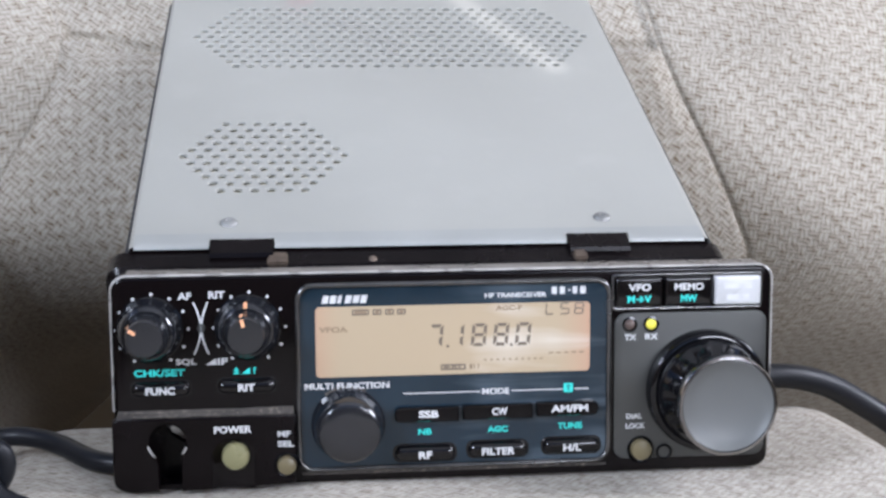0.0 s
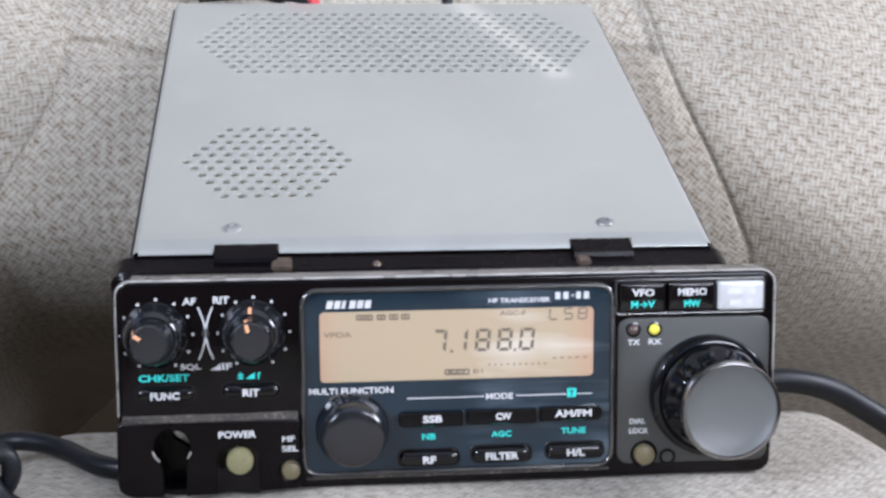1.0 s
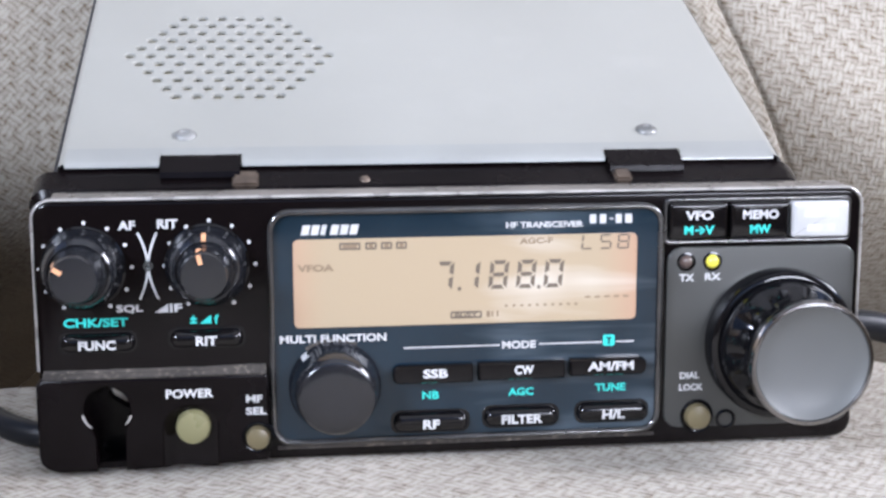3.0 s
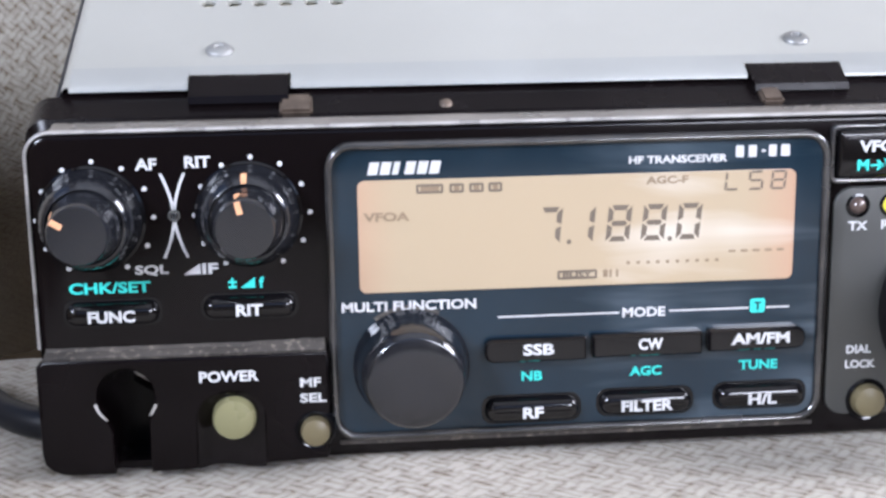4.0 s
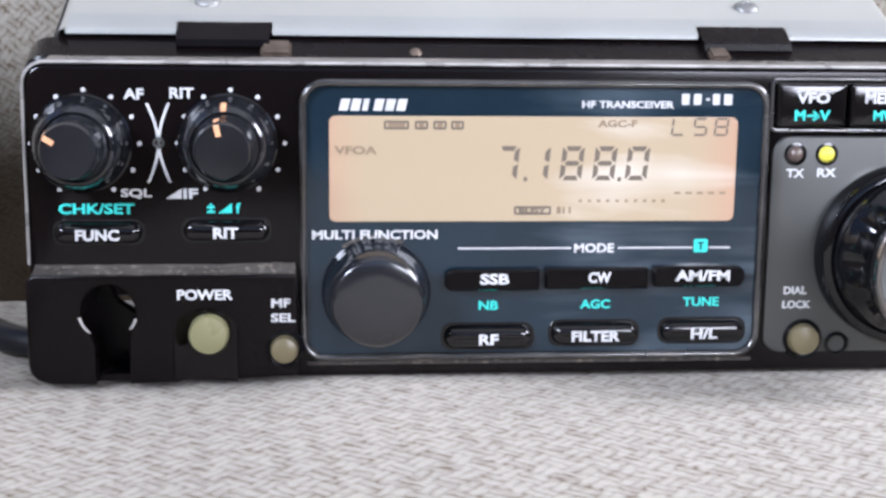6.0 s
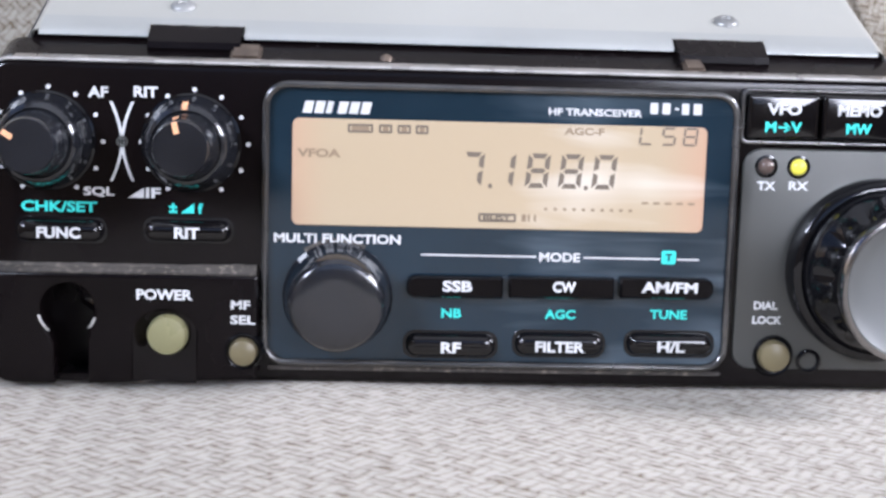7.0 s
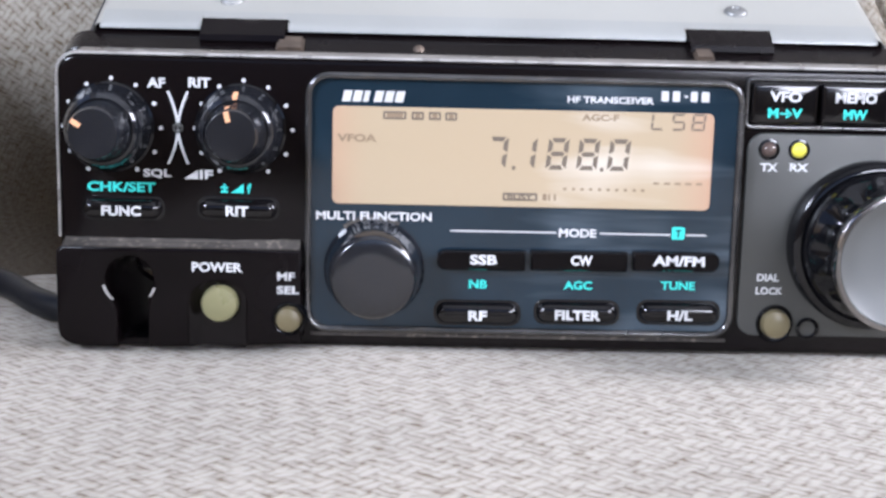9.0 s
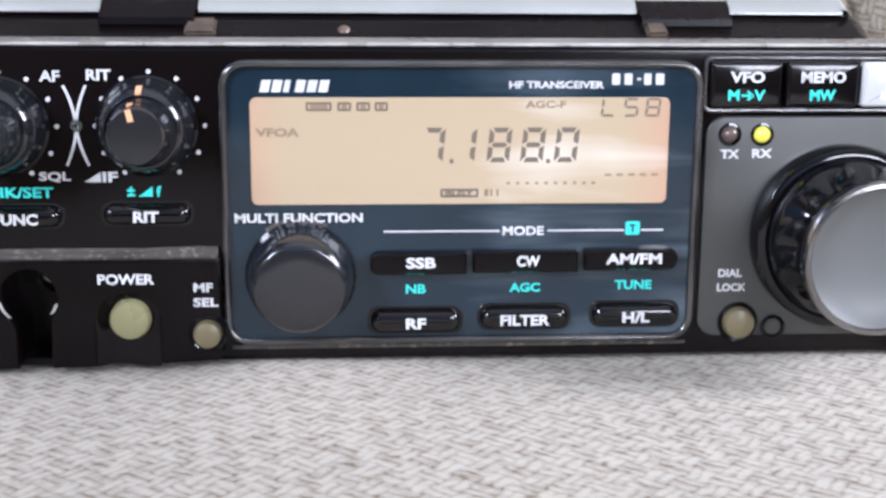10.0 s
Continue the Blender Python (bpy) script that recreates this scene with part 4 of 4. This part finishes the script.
# multi function knob
part("function_knob", lathe([(0.0099, -0.0006), (0.0099, -0.0012), (0.0094, -0.0018), (0.0091, -0.0050), (0.0087, -0.0072), (0.0083, -0.0088), (0.0077, -0.0098), (0.0073, -0.0100), (0.0040, -0.0100), (0.0004, -0.0100)], -0.0275, 0.0156, 90, 30, 0.00010, (2, 3, 4)), KNOB, panel, "round black function knob with ribbed edge", smooth=60)

arc = [(-0.0275 + r * math.cos(radians(a)), 0.0156 + r * math.sin(radians(a))) for r, aa in ((0.0106, range(62, 127, 8)), (0.0098, range(126, 61, -8))) for a in aa]
part("dust_patch", polygon(arc, -0.00066, 0.00005), GRIME, panel, "dust lodged above the function knob")

# right-hand section: three keys, two lamps and the tuning dial
part("side_plate", slab(rrect(0.0450, 0.0876, 0.0034, 0.0440, 0.0034), 0.0, -0.0006, 0.0003), GUNMETAL, panel, "satin gunmetal plate round the tuning dial", smooth=30)
part("key_frame", ring(rrect(0.0440, 0.0862, 0.0448, 0.0548, 0.0012, 3), rrect(0.0447, 0.0856, 0.0455, 0.0541, 0.0008, 3), 0.0, -0.0010, 0.0003), RIM, panel, "dark frame round the upper keys", smooth=30)
for x0, x1, words, m in ((0.0450, 0.0578, ("VFO", "M→V"), BUTTON), (0.0586, 0.0716, ("MEMO", "MW"), BUTTON), (0.0724, 0.0852, None, GLAREKEY)):
    k = part("upper_key", slab(rrect(x0, x1, 0.0459, 0.0538, 0.0006, 3), 0.0, -0.0022, 0.0007), m, panel, "glossy black key" if m is BUTTON else "key with sky glare painted as a pale face", smooth=75)
    if words:
        lettering(words[0], (x0 + x1) / 2, 0.0512, 0.0020, -0.0022, WHITE, k, 0.0062 if len(words[0]) < 4 else 0.0080, bold=0.004)
        lettering(words[1], (x0 + x1) / 2, 0.0480, 0.0019, -0.0022, CYAN, k, 0.0066 if len(words[1]) > 2 else 0.0046, bold=0.004)
    else:
        for z, w in ((0.0512, 0.0078), (0.0480, 0.0062)):
            part("print_bar", polygon(rrect((x0 + x1 - w) / 2, (x0 + x1 + w) / 2, z - 0.0008, z + 0.0008, 0.0002, 2), -0.00222, 0.00006), WHITE, k, "unreadable white print")
for x, m, label in ((0.0492, LEDDARK, "unlit round indicator lamp"), (0.0551, LEDLIT, "lit yellow round indicator lamp")):
    part("lamp_socket", lathe([(0.0021, -0.0004), (0.0021, -0.0008), (0.0017, -0.0009), (0.0015, -0.0005)], x, 0.0408, 20), GLOSS, panel, smooth=40)
    part("indicator_lamp", lathe([(0.0015, -0.0004), (0.0014, -0.0010), (0.0009, -0.0016), (0.0003, -0.0018)], x, 0.0408, 18), m, panel, label, smooth=60)
lettering("TX", 0.0494, 0.0373, 0.0016, -0.0006, WHITE, panel, 0.0034)
lettering("RX", 0.0553, 0.0374, 0.0016, -0.0006, WHITE, panel, 0.0036)
lettering("DIAL", 0.0507, 0.0153, 0.0015, -0.0006, WHITE, panel, 0.0044)
lettering("LOCK", 0.0511, 0.0126, 0.0015, -0.0006, WHITE, panel, 0.0054)

DX, DZ = 0.0705, 0.0225
part("dial_skirt", lathe([(0.01665, -0.0004), (0.01665, -0.0038), (0.01626, -0.0047), (0.01568, -0.0051), (0.01510, -0.0052), (0.01433, -0.0046)], DX, DZ, 72), GLOSS, panel, "glossy black dial skirt", smooth=30)
dial = part("tuning_dial", lathe([(0.01471, -0.0036), (0.01462, -0.0062), (0.01375, -0.0079), (0.01238, -0.0103), (0.01199, -0.0141), (0.01258, -0.0165), (0.01316, -0.0180), (0.01326, -0.0201), (0.01287, -0.0209), (0.01248, -0.0210), (0.01219, -0.0203), (0.01160, -0.0161)], DX, DZ, 96, 12, 0.0017, (3, 4)), GLOSS, panel, "large glossy black tuning dial with finger flutes", smooth=35)
part("dial_ring", lathe([(0.01331, -0.0199), (0.01326, -0.0209), (0.01297, -0.0214), (0.01238, -0.0215), (0.01219, -0.0211)], DX, DZ, 96, closed=False), CHROME, dial, "thin bright ring round the dial face", smooth=50)
part("dial_face", lathe([(0.01238, -0.0209), (0.01209, -0.0211), (0.01150, -0.0207), (0.01024, -0.0199), (0.00839, -0.0193), (0.00605, -0.0189), (0.00370, -0.0187), (0.00185, -0.0186), (0.00039, -0.0186)], DX, DZ, 96), DIALFACE, dial, "dished satin grey dial face", smooth=60)

# ---- cables ----
left_cable = tube("power_cable", [(-0.075, 0.014, 0.0026), (-0.088, 0.0135, 0.0026), (-0.098, 0.0185, 0.0030), (-0.108, 0.030, 0.0042), (-0.117, 0.036, 0.0052), (-0.126, 0.038, 0.0050), (-0.140, 0.034, 0.003), (-0.165, 0.015, 0.002)], 0.0029, RUBBER)
tagged(left_cable, "thick black rubber cable leaving the panel across the seat", "cable")
coil_pts = []
for i in range(26):
    a = radians(250 - i * 30)
    coil_pts.append((-0.1040 - 0.0019 * i + 0.0074 * math.cos(a), -0.030 + 0.0006 * i, 0.0122 - 0.00008 * i + 0.0074 * math.sin(a)))
coil = tube("coiled_cord", coil_pts, 0.0024, RUBBER, steps=4)
tagged(coil, "coiled black microphone cord lying on the seat", "cable")
right_cable = tube("power_cable", [(0.060, 0.060, 0.008), (0.088, 0.060, 0.0095), (0.104, 0.062, 0.0105), (0.118, 0.064, 0.0105), (0.132, 0.066, 0.007), (0.145, 0.068, 0.000), (0.160, 0.068, -0.010), (0.180, 0.066, -0.027)], 0.0041, RUBBER)
tagged(right_cable, "thick black rubber cable drooping over the seat edge", "cable")

# ---- leads behind the case ----
for name, pts, r, m, label in (
    ("power_lead", [(-0.078, 0.231, 0.0475), (-0.062, 0.2315, 0.0485), (-0.048, 0.232, 0.0480), (-0.036, 0.231, 0.0465), (-0.030, 0.228, 0.0420)], 0.0016, RUBBER, "black power lead along the rear edge"),
    ("power_lead", [(-0.043, 0.2345, 0.0500), (-0.038, 0.2330, 0.0500), (-0.033, 0.2300, 0.0470), (-0.031, 0.2270, 0.0420)], 0.0019, REDWIRE, "red power lead at the rear edge"),
    ("aerial_socket", [(0.020, 0.2260, 0.0440), (0.020, 0.2300, 0.0460), (0.020, 0.2340, 0.0475)], 0.0022, RUBBER, "black aerial plug at the rear"),
):
    tube(name, pts, r, m, case, label)
rear_cable = tube("rear_cable", [(-0.045, 0.205, 0.142), (-0.065, 0.214, 0.146), (-0.085, 0.218, 0.147), (-0.100, 0.221, 0.149), (-0.116, 0.228, 0.158), (-0.125, 0.240, 0.180)], 0.0022, RUBBER)
tagged(rear_cable, "thin black cable behind the radio against the seat back", "cable")
